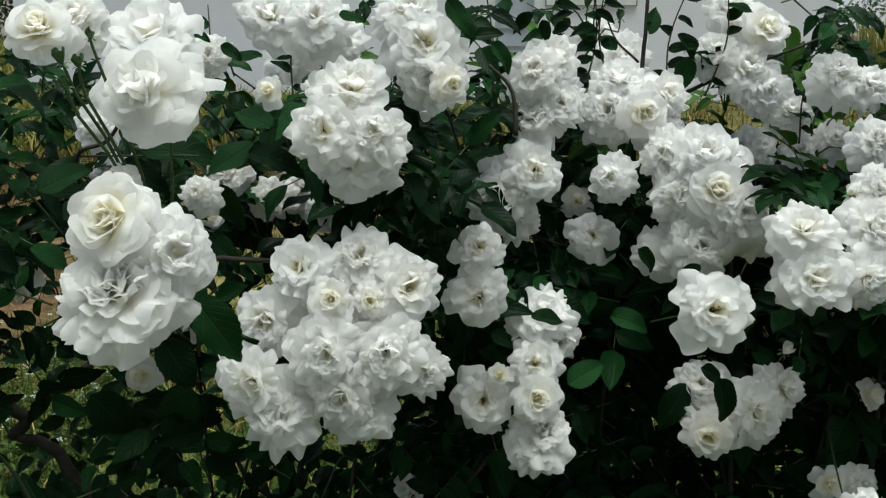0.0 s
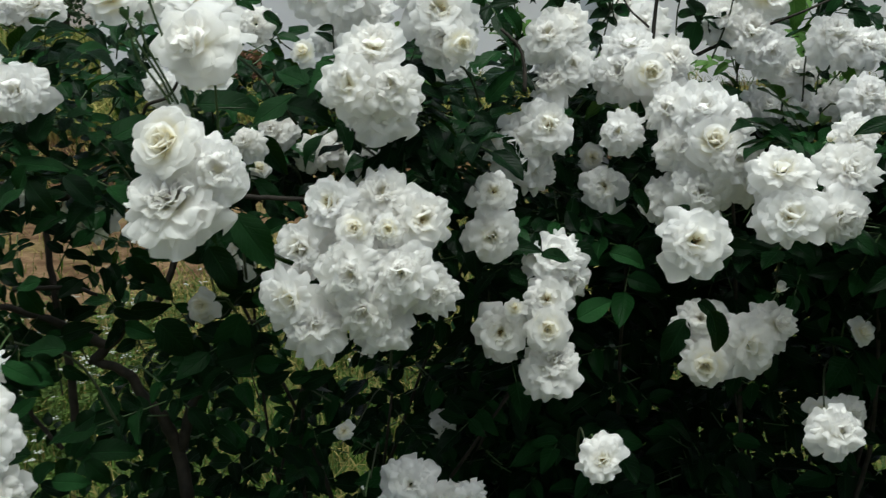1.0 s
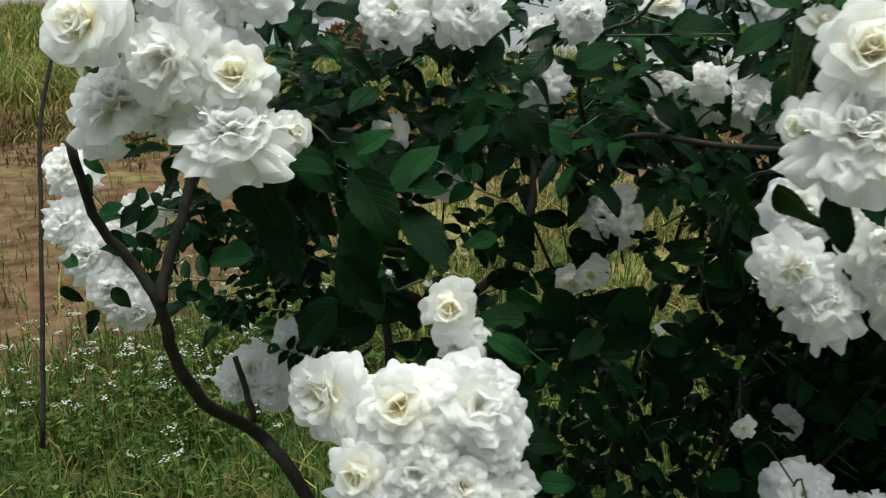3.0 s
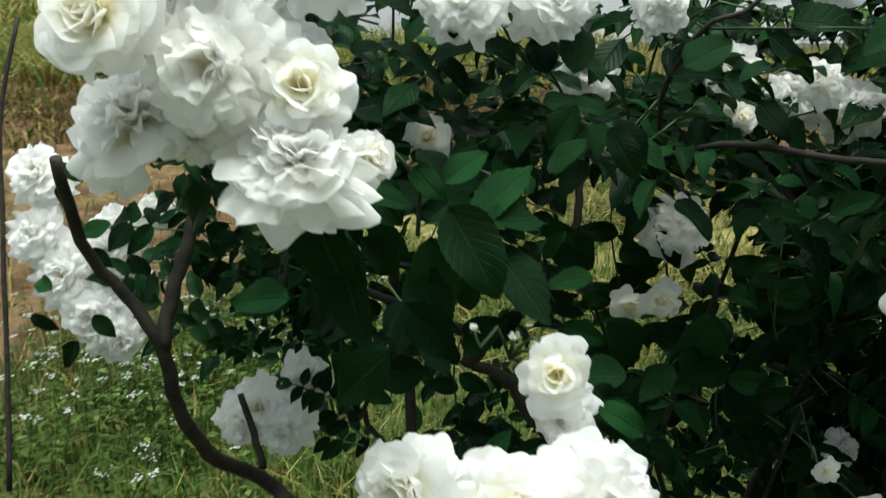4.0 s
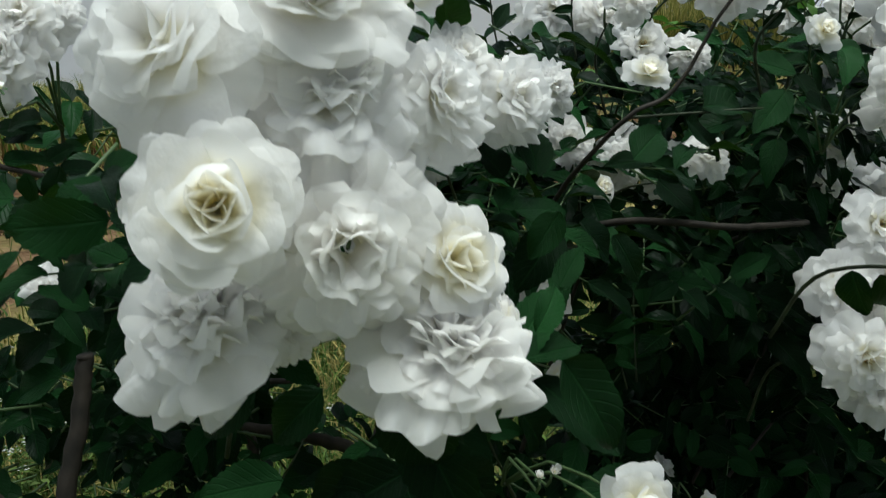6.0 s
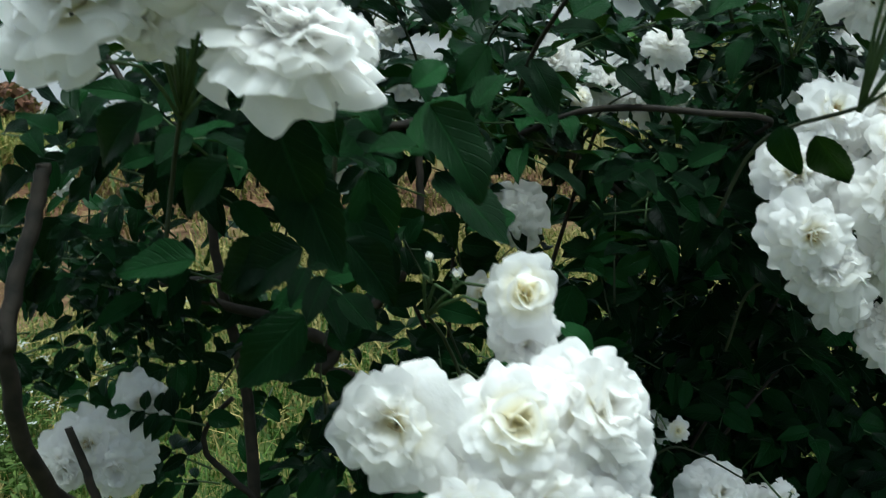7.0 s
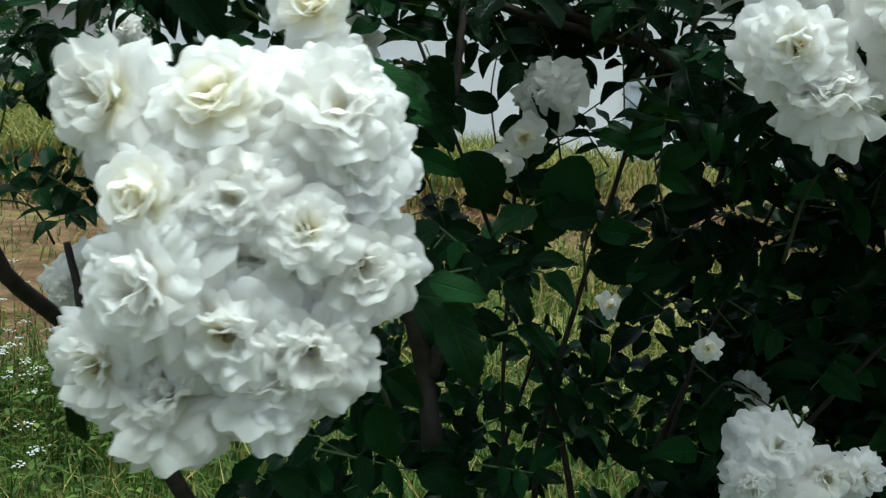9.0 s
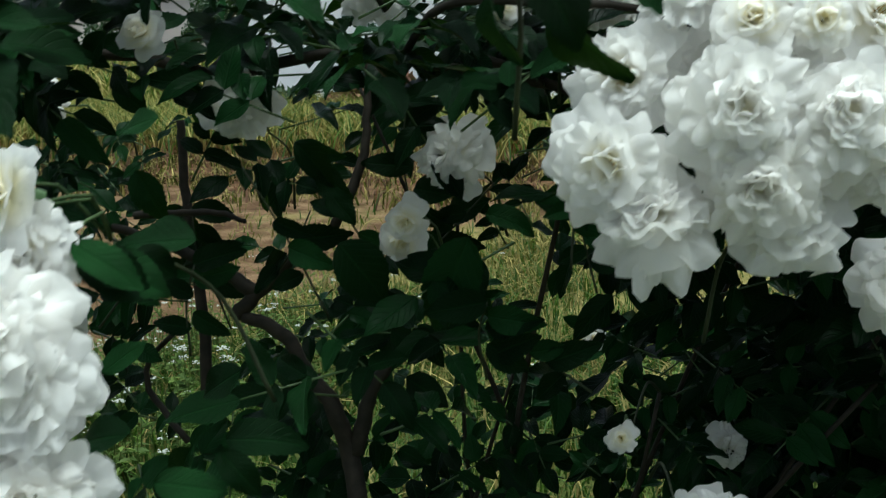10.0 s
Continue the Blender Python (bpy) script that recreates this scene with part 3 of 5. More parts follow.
def far_plant(name, label, cat, place, wide, tall, mat, seed, n=2600):
    """A distant shrub or tree: trunk and a ragged crown of many small leaves."""
    r = random.Random(seed)
    top = tagged(new(name), label, cat)
    top.location = place
    v, f = [], []
    lobes = [Vector((r.uniform(-.5, .5) * wide, r.uniform(-.3, .3) * wide, tall * r.uniform(.35, .85))) for _ in range(9)]
    for k, c in enumerate(lobes):
        a, b = tube_data(bent([(0, 0, -.05), (c.x * .25, c.y * .25, c.z * .45), c], 7, .02, r), [.05 * tall / 3 * (1 - i / 8) + .01 for i in range(7)], 6)
        f += [tuple(i + len(v) for i in q) for q in b]
        v += a
    ob = new("trunk", mesh_from("trunk", v, f, [BARK]))
    under(ob, top)
    v, f = [], []
    for _ in range(n):
        c = r.choice(lobes)
        d = Vector((r.gauss(0, 1), r.gauss(0, 1), r.gauss(0, 1))).normalized() * wide * .26 * r.random() ** .4
        d.z *= .75 * tall / wide if tall > wide else .8
        p, s = c + d, r.uniform(.04, .11) * max(1, wide / 3)
        if p.z < .02:
            continue
        a = Vector((r.gauss(0, 1), r.gauss(0, 1), r.gauss(0, 1))).normalized() * s
        b = a.orthogonal().normalized() * s * .5
        k = len(v)
        v += [p - a, p + b, p + a, p - b]
        f.append((k, k + 1, k + 2, k + 3))
    under(new("crown", mesh_from("crown", v, f, [mat], None, False)), top)


far_plant("dark_tree", "dark green leafy tree behind the dry grass", "tree", (13.9, 27, -.5), 3.6, 5.5, SHRUB_DARK, 41)
far_plant("dark_tree", "dark green leafy tree behind the dry grass", "tree", (18.0, 30, -.7), 5.5, 6.0, SHRUB_DARK, 42)
far_plant("russet_shrub", "russet brown shrub before the white wall", "shrub", (-4.2, 14.6, -.02), 1.25, .72, SHRUB_RED, 43)
far_plant("russet_shrub", "russet brown shrub before the white wall", "shrub", (-5.2, 14.9, -.02), .6, .35, SHRUB_RED, 44)
far_plant("low_shrub", "low dark green shrub before the white wall", "shrub", (-6.3, 15.1, 0), .9, .4, SHRUB_DARK, 45, n=900)
far_plant("low_shrub", "low dark green shrub at the foot of the far house", "shrub", (-20.2, 36.3, .6), 1.0, .8, SHRUB_DARK, 46, n=900)
far_plant("dark_tree", "dark green leafy tree beside the field", "tree", (-12.8, 31, .2), 4.0, 4.2, SHRUB_DARK, 47)
far_plant("dark_tree", "dark green leafy tree beside the field", "tree", (-17.9, 36, .6), 2.4, 3.0, SHRUB_DARK, 48)
far_plant("dark_tree", "dark green leafy tree before the far house", "tree", (-22.4, 36, .6), 2.8, 3.2, SHRUB_DARK, 49)


def far_house():
    """A pale house at the end of the rising field."""
    house = tagged(new("far_house"), "pale pinkish house half hidden by dark trees", "house")
    for x0, x1, y0, y1 in ((-29.5, -19.6, 38.2, 38.45), (-29.5, -19.6, 43.75, 44), (-29.5, -29.25, 38.45, 43.75), (-19.85, -19.6, 38.45, 43.75)):
        bm = bmesh.new()
        box(bm, x0, x1, y0, y1, -.1, 4.0)
        part("wall", bm, FAR_WALL, house)
    bm = bmesh.new()
    for x, y, z in ((-29.9, 37.8, 4.0), (-19.2, 37.8, 4.0), (-19.2, 44.4, 4.0), (-29.9, 44.4, 4.0), (-29.9, 41.1, 5.5), (-19.2, 41.1, 5.5)):
        bm.verts.new((x, y, z))
    bm.verts.ensure_lookup_table()
    for f in ((0, 1, 5, 4), (2, 3, 4, 5), (1, 2, 5), (3, 0, 4), (3, 2, 1, 0)):
        bm.faces.new([bm.verts[k] for k in f])
    part("roof", bm, ROOF, house, "grey pitched roof")


far_house()


# ---- the rose bushes ----
for key, label in (("left", "white rose bush with a thick forked bare cane"), ("mid", "white rose bush covered in clusters of blooms"), ("right", "dense white rose bush with dark foliage")):
    bushes[key] = tagged(new("rose_bush"), label, "rose bush", "row of rose bushes")


# ---- flowers ----
# the big bouquet in the middle
rose("mid", "open", (-0.143, 0.859, 1.119), 0.072, (-0.19, -0.84, 0.50))
rose("mid", "full", (-0.082, 0.870, 1.123), 0.076, (0.00, -0.81, 0.58))
rose("mid", "open", (-0.181, 0.856, 1.064), 0.080, (-0.37, -0.90, 0.22))
rose("mid", "cup", (-0.108, 0.822, 1.096), 0.047, (-0.10, -0.94, 0.34))
rose("mid", "cream", (-0.070, 0.822, 1.094), 0.036, (0.00, -0.97, 0.24))
rose("mid", "open", (-0.036, 0.854, 1.097), 0.079, (0.29, -0.90, 0.32))
rose("mid", "full", (-0.116, 0.810, 1.048), 0.086, (0.00, -0.99, 0.14))
rose("mid", "full", (-0.052, 0.818, 1.038), 0.084, (0.20, -0.97, 0.14))
rose("mid", "full", (-0.022, 0.853, 1.011), 0.071, (0.44, -0.90, 0.04))
rose("mid", "open", (-0.189, 0.812, 1.012), 0.083, (-0.20, -0.97, 0.14))
rose("mid", "full", (-0.096, 0.809, 1.002), 0.080, (0.00, -0.99, -0.14))
rose("mid", "skirt", (-0.158, 0.815, 0.985), 0.083, (-0.08, -0.63, 0.77))
rose("mid", "skirt", (-0.081, 0.825, 0.983), 0.078, (0.08, -0.63, 0.77))
rose("mid", "full", (-0.130, 0.875, 1.060), 0.082, (0.00, -0.97, 0.24))
rose("mid", "full", (-0.084, 0.871, 1.044), 0.082, (0.00, -0.97, 0.24))
# the pair in front
rose("mid", "cup", (-0.214, 0.561, 1.230), 0.071, (-0.15, -0.89, 0.42))
rose("mid", "full", (-0.183, 0.574, 1.201), 0.072, (0.45, -0.87, 0.22))
rose("mid", "skirt", (-0.210, 0.559, 1.181), 0.093, (-0.04, -0.63, 0.78))
rose("mid", "small", (-0.228, 0.626, 1.246), 0.031, (0.09, -0.70, 0.70))
rose("mid", "small", (-0.245, 0.579, 1.180), 0.047, (-0.77, -0.62, 0.15))
rose("mid", "small", (-0.374, 1.038, 0.930), 0.049, (0.00, -1.00, -0.05))
# upper flowers
rose("mid", "open", (-0.090, 0.893, 1.291), 0.081, (0.09, -0.81, 0.58))
rose("mid", "open", (-0.115, 0.862, 1.249), 0.082, (-0.20, -0.97, 0.14))
rose("mid", "full", (-0.067, 0.871, 1.244), 0.077, (0.20, -0.95, 0.24))
rose("mid", "skirt", (-0.082, 0.896, 1.222), 0.092, (0.08, -0.63, 0.77))
rose("mid", "small", (-0.176, 0.913, 1.287), 0.040, (-0.19, -0.89, 0.42))
rose("mid", "open", (-0.197, 1.214, 1.132), 0.078, (0.00, -0.97, 0.24))
rose("mid", "full", (-0.154, 1.188, 1.111), 0.081, (0.00, -1.00, -0.05))
rose("mid", "full", (-0.466, 1.387, 1.207), 0.061, (0.00, -0.97, 0.24))
rose("mid", "broad", (-0.206, 0.629, 1.311), 0.082, (-0.10, -0.86, 0.51))
rose("mid", "broad", (-0.227, 0.699, 1.343), 0.082, (0.00, -0.71, 0.71))
rose("mid", "cup", (-0.303, 0.690, 1.349), 0.057, (0.09, -0.76, 0.65))
rose("mid", "full", (-0.297, 0.744, 1.357), 0.059, (0.00, -0.76, 0.65))
rose("mid", "full", (-0.396, 1.023, 1.238), 0.060, (0.00, -0.97, 0.24))
rose("mid", "greenbud", (-0.239, 0.572, 1.329), 0.015, (-0.07, -0.51, 0.86))
rose("mid", "greenbud", (-0.228, 0.571, 1.327), 0.014, (0.07, -0.51, 0.86))
rose("mid", "greenbud", (-0.236, 0.568, 1.314), 0.013, (-0.07, -0.51, 0.86))
rose("mid", "greenbud", (-0.237, 0.617, 1.344), 0.012, (0.00, -0.44, 0.90))
rose("mid", "greenbud", (0.210, 1.347, 1.381), 0.024, (0.00, -0.44, 0.90))
rose("mid", "greenbud", (0.258, 1.343, 1.363), 0.024, (0.00, -0.44, 0.90))
rose("mid", "open", (-0.017, 0.978, 1.330), 0.094, (0.10, -0.94, 0.34))
rose("mid", "full", (-0.041, 1.008, 1.366), 0.083, (-0.09, -0.76, 0.65))
rose("mid", "cream", (0.008, 0.948, 1.291), 0.052, (0.37, -0.93, 0.04))
rose("mid", "full", (-0.018, 0.979, 1.295), 0.078, (0.00, -1.00, -0.05))
rose("mid", "full", (-0.146, 1.067, 1.357), 0.092, (0.00, -0.86, 0.51))
rose("mid", "open", (-0.206, 1.089, 1.361), 0.082, (-0.10, -0.90, 0.43))
rose("mid", "full", (-0.128, 1.133, 1.331), 0.073, (0.00, -0.90, 0.43))
rose("mid", "full", (-0.279, 1.078, 1.319), 0.058, (0.00, -0.90, 0.43))
rose("mid", "full", (-0.189, 1.112, 1.373), 0.071, (0.00, -0.81, 0.58))
rose("mid", "full", (0.121, 1.214, 1.293), 0.084, (-0.19, -0.84, 0.50))
rose("mid", "open", (0.149, 1.239, 1.310), 0.081, (0.09, -0.81, 0.58))
rose("mid", "full", (0.154, 1.224, 1.252), 0.090, (0.20, -0.95, 0.24))
rose("mid", "skirt", (0.129, 1.219, 1.231), 0.073, (0.00, -0.63, 0.78))
rose("mid", "full", (0.080, 1.193, 1.128), 0.112, (-0.10, -0.98, 0.14))
rose("mid", "open", (0.121, 1.182, 1.167), 0.089, (0.10, -0.94, 0.34))
rose("mid", "skirt", (0.100, 1.207, 1.099), 0.077, (0.16, -0.62, 0.77))
rose("mid", "full", (0.229, 1.199, 1.150), 0.072, (-0.45, -0.89, 0.13))
rose("mid", "small", (0.200, 1.309, 1.096), 0.058, (0.00, -0.97, 0.24))
rose("mid", "full", (0.232, 1.272, 1.237), 0.104, (-0.20, -0.92, 0.33))
rose("mid", "cup", (0.274, 1.220, 1.236), 0.073, (0.10, -0.97, 0.24))
rose("mid", "full", (0.252, 1.281, 1.274), 0.089, (0.00, -0.71, 0.71))
rose("right", "full", (0.312, 1.277, 1.256), 0.089, (0.28, -0.83, 0.49))
rose("right", "full", (0.306, 1.263, 1.202), 0.079, (0.00, -1.00, -0.05))
rose("right", "full", (0.399, 1.343, 1.315), 0.085, (-0.09, -0.76, 0.65))
rose("right", "cup", (0.473, 1.351, 1.347), 0.082, (0.19, -0.89, 0.42))
rose("right", "full", (0.432, 1.379, 1.376), 0.091, (0.00, -0.76, 0.65))
rose("right", "full", (0.443, 1.336, 1.287), 0.095, (0.00, -0.86, 0.51))
rose("right", "full", (0.471, 1.328, 1.255), 0.089, (0.18, -0.97, -0.13))
rose("mid", "open", (0.212, 1.227, 1.061), 0.075, (-0.10, -0.97, 0.24))
rose("mid", "open", (0.045, 1.043, 1.091), 0.064, (0.10, -0.94, 0.34))
rose("mid", "open", (0.038, 1.029, 1.035), 0.082, (-0.20, -0.95, 0.24))
rose("right", "full", (0.341, 1.158, 1.192), 0.099, (0.00, -0.81, 0.58))
rose("mid", "full", (0.298, 1.186, 1.183), 0.084, (-0.29, -0.93, 0.23))
rose("right", "full", (0.388, 1.183, 1.171), 0.084, (0.28, -0.87, 0.41))
rose("right", "cup", (0.351, 1.126, 1.148), 0.089, (0.00, -0.86, 0.51))
rose("right", "full", (0.308, 1.154, 1.136), 0.087, (-0.29, -0.93, 0.23))
rose("right", "full", (0.381, 1.118, 1.115), 0.097, (0.20, -0.95, 0.24))
rose("right", "full", (0.332, 1.138, 1.073), 0.104, (-0.10, -0.97, 0.24))
rose("mid", "full", (0.297, 1.174, 1.052), 0.085, (-0.29, -0.95, 0.14))
rose("right", "full", (0.415, 1.141, 1.082), 0.078, (0.28, -0.96, -0.05))
rose("mid", "open", (0.285, 0.884, 1.064), 0.092, (0.05, -0.96, 0.29))
rose("right", "open", (0.397, 0.954, 1.138), 0.082, (-0.09, -0.70, 0.70))
rose("right", "open", (0.406, 0.931, 1.086), 0.092, (-0.10, -0.97, 0.24))
rose("right", "full", (0.468, 0.949, 1.076), 0.082, (0.18, -0.97, -0.13))
rose("right", "full", (0.484, 0.983, 1.132), 0.088, (0.10, -0.86, 0.51))
rose("right", "bud", (0.470, 1.013, 1.166), 0.036, (0.07, -0.51, 0.86))
rose("right", "full", (0.503, 1.013, 1.168), 0.068, (0.19, -0.89, 0.42))
rose("mid", "full", (0.128, 1.128, 0.981), 0.092, (-0.09, -0.76, 0.65))
rose("mid", "full", (0.152, 1.129, 0.945), 0.084, (0.35, -0.93, -0.13))
rose("mid", "open", (0.121, 1.083, 0.927), 0.075, (0.00, -0.90, 0.43))
rose("mid", "cup", (0.120, 1.054, 0.892), 0.072, (0.10, -0.97, 0.24))
rose("mid", "open", (0.051, 1.081, 0.875), 0.086, (-0.20, -0.95, 0.24))
rose("mid", "small", (0.073, 1.071, 0.918), 0.037, (0.00, -0.81, 0.58))
rose("mid", "skirt", (0.124, 1.070, 0.832), 0.099, (0.00, -0.63, 0.78))
rose("right", "full", (0.346, 1.107, 0.882), 0.092, (-0.28, -0.83, 0.49))
rose("right", "cream", (0.344, 1.064, 0.837), 0.078, (-0.19, -0.98, 0.05))
rose("right", "open", (0.410, 1.071, 0.862), 0.094, (0.20, -0.97, 0.14))
rose("right", "full", (0.445, 1.097, 0.886), 0.083, (0.43, -0.78, 0.46))
rose("right", "bud", (0.451, 1.110, 0.936), 0.038, (0.14, -0.51, 0.85))
rose("right", "full", (0.589, 1.350, 1.186), 0.072, (0.00, -0.86, 0.51))
rose("right", "full", (0.538, 1.346, 1.169), 0.062, (0.00, -0.94, 0.34))
rose("right", "full", (0.474, 1.348, 1.175), 0.072, (0.00, -0.90, 0.43))
rose("right", "full", (0.521, 1.360, 1.223), 0.075, (-0.19, -0.84, 0.50))
rose("right", "full", (0.550, 1.271, 1.282), 0.085, (-0.09, -0.81, 0.58))
rose("right", "full", (0.601, 1.268, 1.271), 0.079, (0.18, -0.75, 0.64))
rose("right", "full", (0.581, 1.198, 1.197), 0.082, (0.10, -0.90, 0.43))
rose("right", "full", (0.309, 1.585, 1.299), 0.115, (0.00, -0.81, 0.58))
rose("mid", "full", (0.288, 1.697, 1.336), 0.085, (0.00, -0.81, 0.58))
rose("right", "small", (0.520, 1.088, 0.753), 0.059, (0.00, -0.97, 0.24))
rose("right", "full", (0.558, 1.088, 0.753), 0.059, (0.20, -0.95, 0.24))
rose("right", "small", (0.577, 1.117, 0.869), 0.047, (0.19, -0.89, 0.42))
rose("mid", "open", (0.176, 0.816, 0.818), 0.061, (0.08, -0.93, 0.35))
rose("right", "full", (0.449, 0.844, 0.843), 0.066, (0.07, -0.89, 0.44))
rose("mid", "full", (-0.590, 1.163, 1.024), 0.088, (0.22, -0.97, -0.07))
rose("mid", "small", (-0.233, 1.580, 0.650), 0.048, (0.21, -0.92, 0.32))
# the high cluster close to the path
rose("left", "broad", (-0.743, 0.614, 1.300), 0.092, (-0.54, -0.77, 0.34))
rose("left", "broad", (-0.684, 0.614, 1.326), 0.093, (0.01, -0.71, 0.70))
rose("left", "skirt", (-0.682, 0.612, 1.282), 0.078, (-0.10, -0.59, 0.80))
rose("left", "full", (-0.626, 0.623, 1.274), 0.068, (0.47, -0.86, 0.21))
rose("left", "cup", (-0.733, 0.571, 1.247), 0.073, (-0.12, -0.96, 0.24))
rose("left", "skirt", (-0.744, 0.616, 1.188), 0.086, (-0.20, -0.42, 0.88))
rose("left", "full", (-0.680, 0.592, 1.218), 0.096, (-0.18, -0.98, 0.09))
rose("left", "cream", (-0.631, 0.591, 1.209), 0.062, (0.22, -0.88, 0.43))
rose("left", "skirt", (-0.637, 0.596, 1.174), 0.092, (0.10, -0.42, 0.90))
rose("left", "small", (-0.637, 0.630, 1.329), 0.039, (0.18, -0.74, 0.65))
rose("left", "full", (-0.708, 0.646, 1.245), 0.050, (-0.12, -0.95, 0.28))
rose("left", "full", (-0.707, 0.626, 1.177), 0.050, (-0.13, -0.99, -0.01))
rose("left", "full", (-0.653, 0.633, 1.225), 0.053, (0.08, -0.96, 0.27))
rose("mid", "cup", (-0.599, 0.620, 1.166), 0.038, (0.87, -0.43, 0.25))
# flowers behind it
rose("left", "full", (-0.756, 1.134, 1.348), 0.066, (-0.35, -0.77, 0.54))
rose("left", "full", (-0.715, 1.150, 1.359), 0.064, (-0.15, -0.78, 0.61))
rose("left", "bud", (-0.738, 1.121, 1.317), 0.030, (-0.21, -0.44, 0.87))
rose("left", "full", (-0.656, 1.115, 1.355), 0.079, (-0.07, -0.84, 0.54))
rose("mid", "full", (-0.611, 1.125, 1.349), 0.080, (-0.07, -0.84, 0.54))
rose("mid", "open", (-0.162, 1.254, 1.263), 0.076, (-0.11, -0.92, 0.37))
rose("mid", "full", (-0.232, 1.381, 1.309), 0.097, (-0.10, -0.83, 0.54))
rose("mid", "full", (-0.162, 1.369, 1.296), 0.088, (-0.10, -0.83, 0.54))
rose("mid", "full", (-0.290, 1.197, 1.157), 0.074, (-0.11, -0.88, 0.46))
rose("mid", "full", (-0.231, 1.181, 1.127), 0.070, (-0.12, -0.95, 0.28))
rose("mid", "full", (-0.042, 1.339, 1.246), 0.070, (-0.11, -0.88, 0.46))
rose("left", "full", (-0.837, 0.946, 1.317), 0.060, (-0.19, -0.82, 0.54))
rose("left", "full", (-0.818, 0.976, 1.322), 0.051, (0.09, -0.80, 0.60))
rose("left", "full", (-0.850, 0.939, 1.290), 0.060, (-0.40, -0.87, 0.27))
rose("left", "full", (-0.869, 0.935, 1.266), 0.044, (-0.48, -0.88, 0.00))
rose("left", "bud", (-0.852, 0.903, 1.273), 0.024, (-0.04, -0.48, 0.88))
# low flowers behind the forked cane
rose("left", "full", (-1.133, 1.150, 1.027), 0.090, (0.02, -0.77, 0.64))
rose("left", "full", (-1.129, 1.125, 0.951), 0.090, (-0.15, -0.94, 0.30))
rose("left", "full", (-1.091, 1.115, 0.904), 0.096, (-0.05, -0.98, 0.21))
rose("left", "full", (-1.045, 1.131, 0.932), 0.085, (0.23, -0.88, 0.40))
rose("left", "full", (-1.027, 1.143, 0.958), 0.070, (0.39, -0.74, 0.55))
rose("left", "full", (-1.060, 1.105, 0.859), 0.090, (0.15, -0.99, 0.03))
rose("left", "full", (-1.028, 1.100, 0.831), 0.085, (0.32, -0.94, -0.14))
rose("left", "full", (-0.983, 1.157, 0.980), 0.053, (0.40, -0.78, 0.47))
rose("left", "open", (-0.781, 1.078, 0.796), 0.070, (0.23, -0.90, 0.37))
rose("left", "open", (-0.837, 1.069, 0.763), 0.079, (-0.06, -0.93, 0.35))
rose("left", "full", (-0.803, 1.066, 0.733), 0.082, (0.16, -0.98, -0.11))
rose("left", "full", (-0.864, 1.064, 0.742), 0.074, (-0.22, -0.97, -0.04))
# the tall bouquet
rose("mid", "open", (-0.581, 0.605, 0.954), 0.082, (-0.37, -0.90, 0.22))
rose("mid", "cream", (-0.516, 0.589, 0.959), 0.072, (0.03, -0.87, 0.49))
rose("mid", "full", (-0.463, 0.607, 0.958), 0.086, (0.35, -0.84, 0.40))
rose("mid", "cream", (-0.545, 0.568, 0.909), 0.062, (-0.24, -0.96, 0.15))
rose("mid", "full", (-0.500, 0.582, 0.915), 0.073, (0.06, -1.00, 0.07))
rose("mid", "full", (-0.540, 0.562, 0.870), 0.088, (-0.18, -0.98, 0.06))
rose("mid", "open", (-0.463, 0.581, 0.897), 0.055, (0.18, -0.91, 0.37))
rose("mid", "full", (-0.441, 0.608, 0.873), 0.075, (0.50, -0.86, 0.09))
rose("mid", "open", (-0.504, 0.569, 0.845), 0.075, (0.07, -0.99, -0.12))
rose("mid", "full", (-0.461, 0.589, 0.830), 0.078, (0.38, -0.91, -0.13))
rose("mid", "open", (-0.575, 0.581, 0.817), 0.067, (-0.30, -0.95, -0.04))
rose("mid", "skirt", (-0.540, 0.581, 0.806), 0.076, (-0.16, -0.69, 0.71))
rose("mid", "skirt", (-0.486, 0.586, 0.819), 0.068, (0.12, -0.67, 0.73))
rose("mid", "full", (-0.500, 0.603, 0.863), 0.081, (0.05, -0.98, 0.17))
rose("mid", "full", (-0.535, 0.624, 0.934), 0.071, (-0.05, -0.96, 0.26))
rose("mid", "full", (-0.488, 0.615, 0.924), 0.077, (0.24, -0.93, 0.28))
rose("mid", "full", (-0.523, 0.605, 0.878), 0.069, (0.05, -0.98, 0.17))
rose("mid", "full", (-0.477, 0.604, 0.861), 0.073, (0.25, -0.95, 0.18))
rose("mid", "full", (-0.539, 0.595, 0.826), 0.069, (-0.04, -1.00, 0.07))
rose("mid", "full", (-0.502, 0.617, 0.939), 0.065, (0.12, -0.88, 0.45))
rose("mid", "full", (-0.446, 0.616, 0.926), 0.076, (0.40, -0.88, 0.22))
rose("mid", "small", (-0.489, 0.667, 1.013), 0.062, (-0.11, -0.94, 0.33))
rose("mid", "full", (-0.483, 0.680, 0.980), 0.054, (-0.01, -1.00, -0.01))
# low cluster
rose("mid", "full", (-0.092, 1.097, 0.622), 0.090, (-0.07, -0.90, 0.44))
rose("mid", "open", (-0.033, 1.094, 0.587), 0.081, (0.25, -0.95, 0.18))
rose("mid", "cup", (-0.059, 1.068, 0.559), 0.065, (0.06, -1.00, -0.02))
rose("mid", "full", (-0.104, 1.088, 0.573), 0.086, (-0.12, -0.98, -0.13))
rose("mid", "full", (0.006, 1.098, 0.596), 0.060, (0.49, -0.85, 0.18))
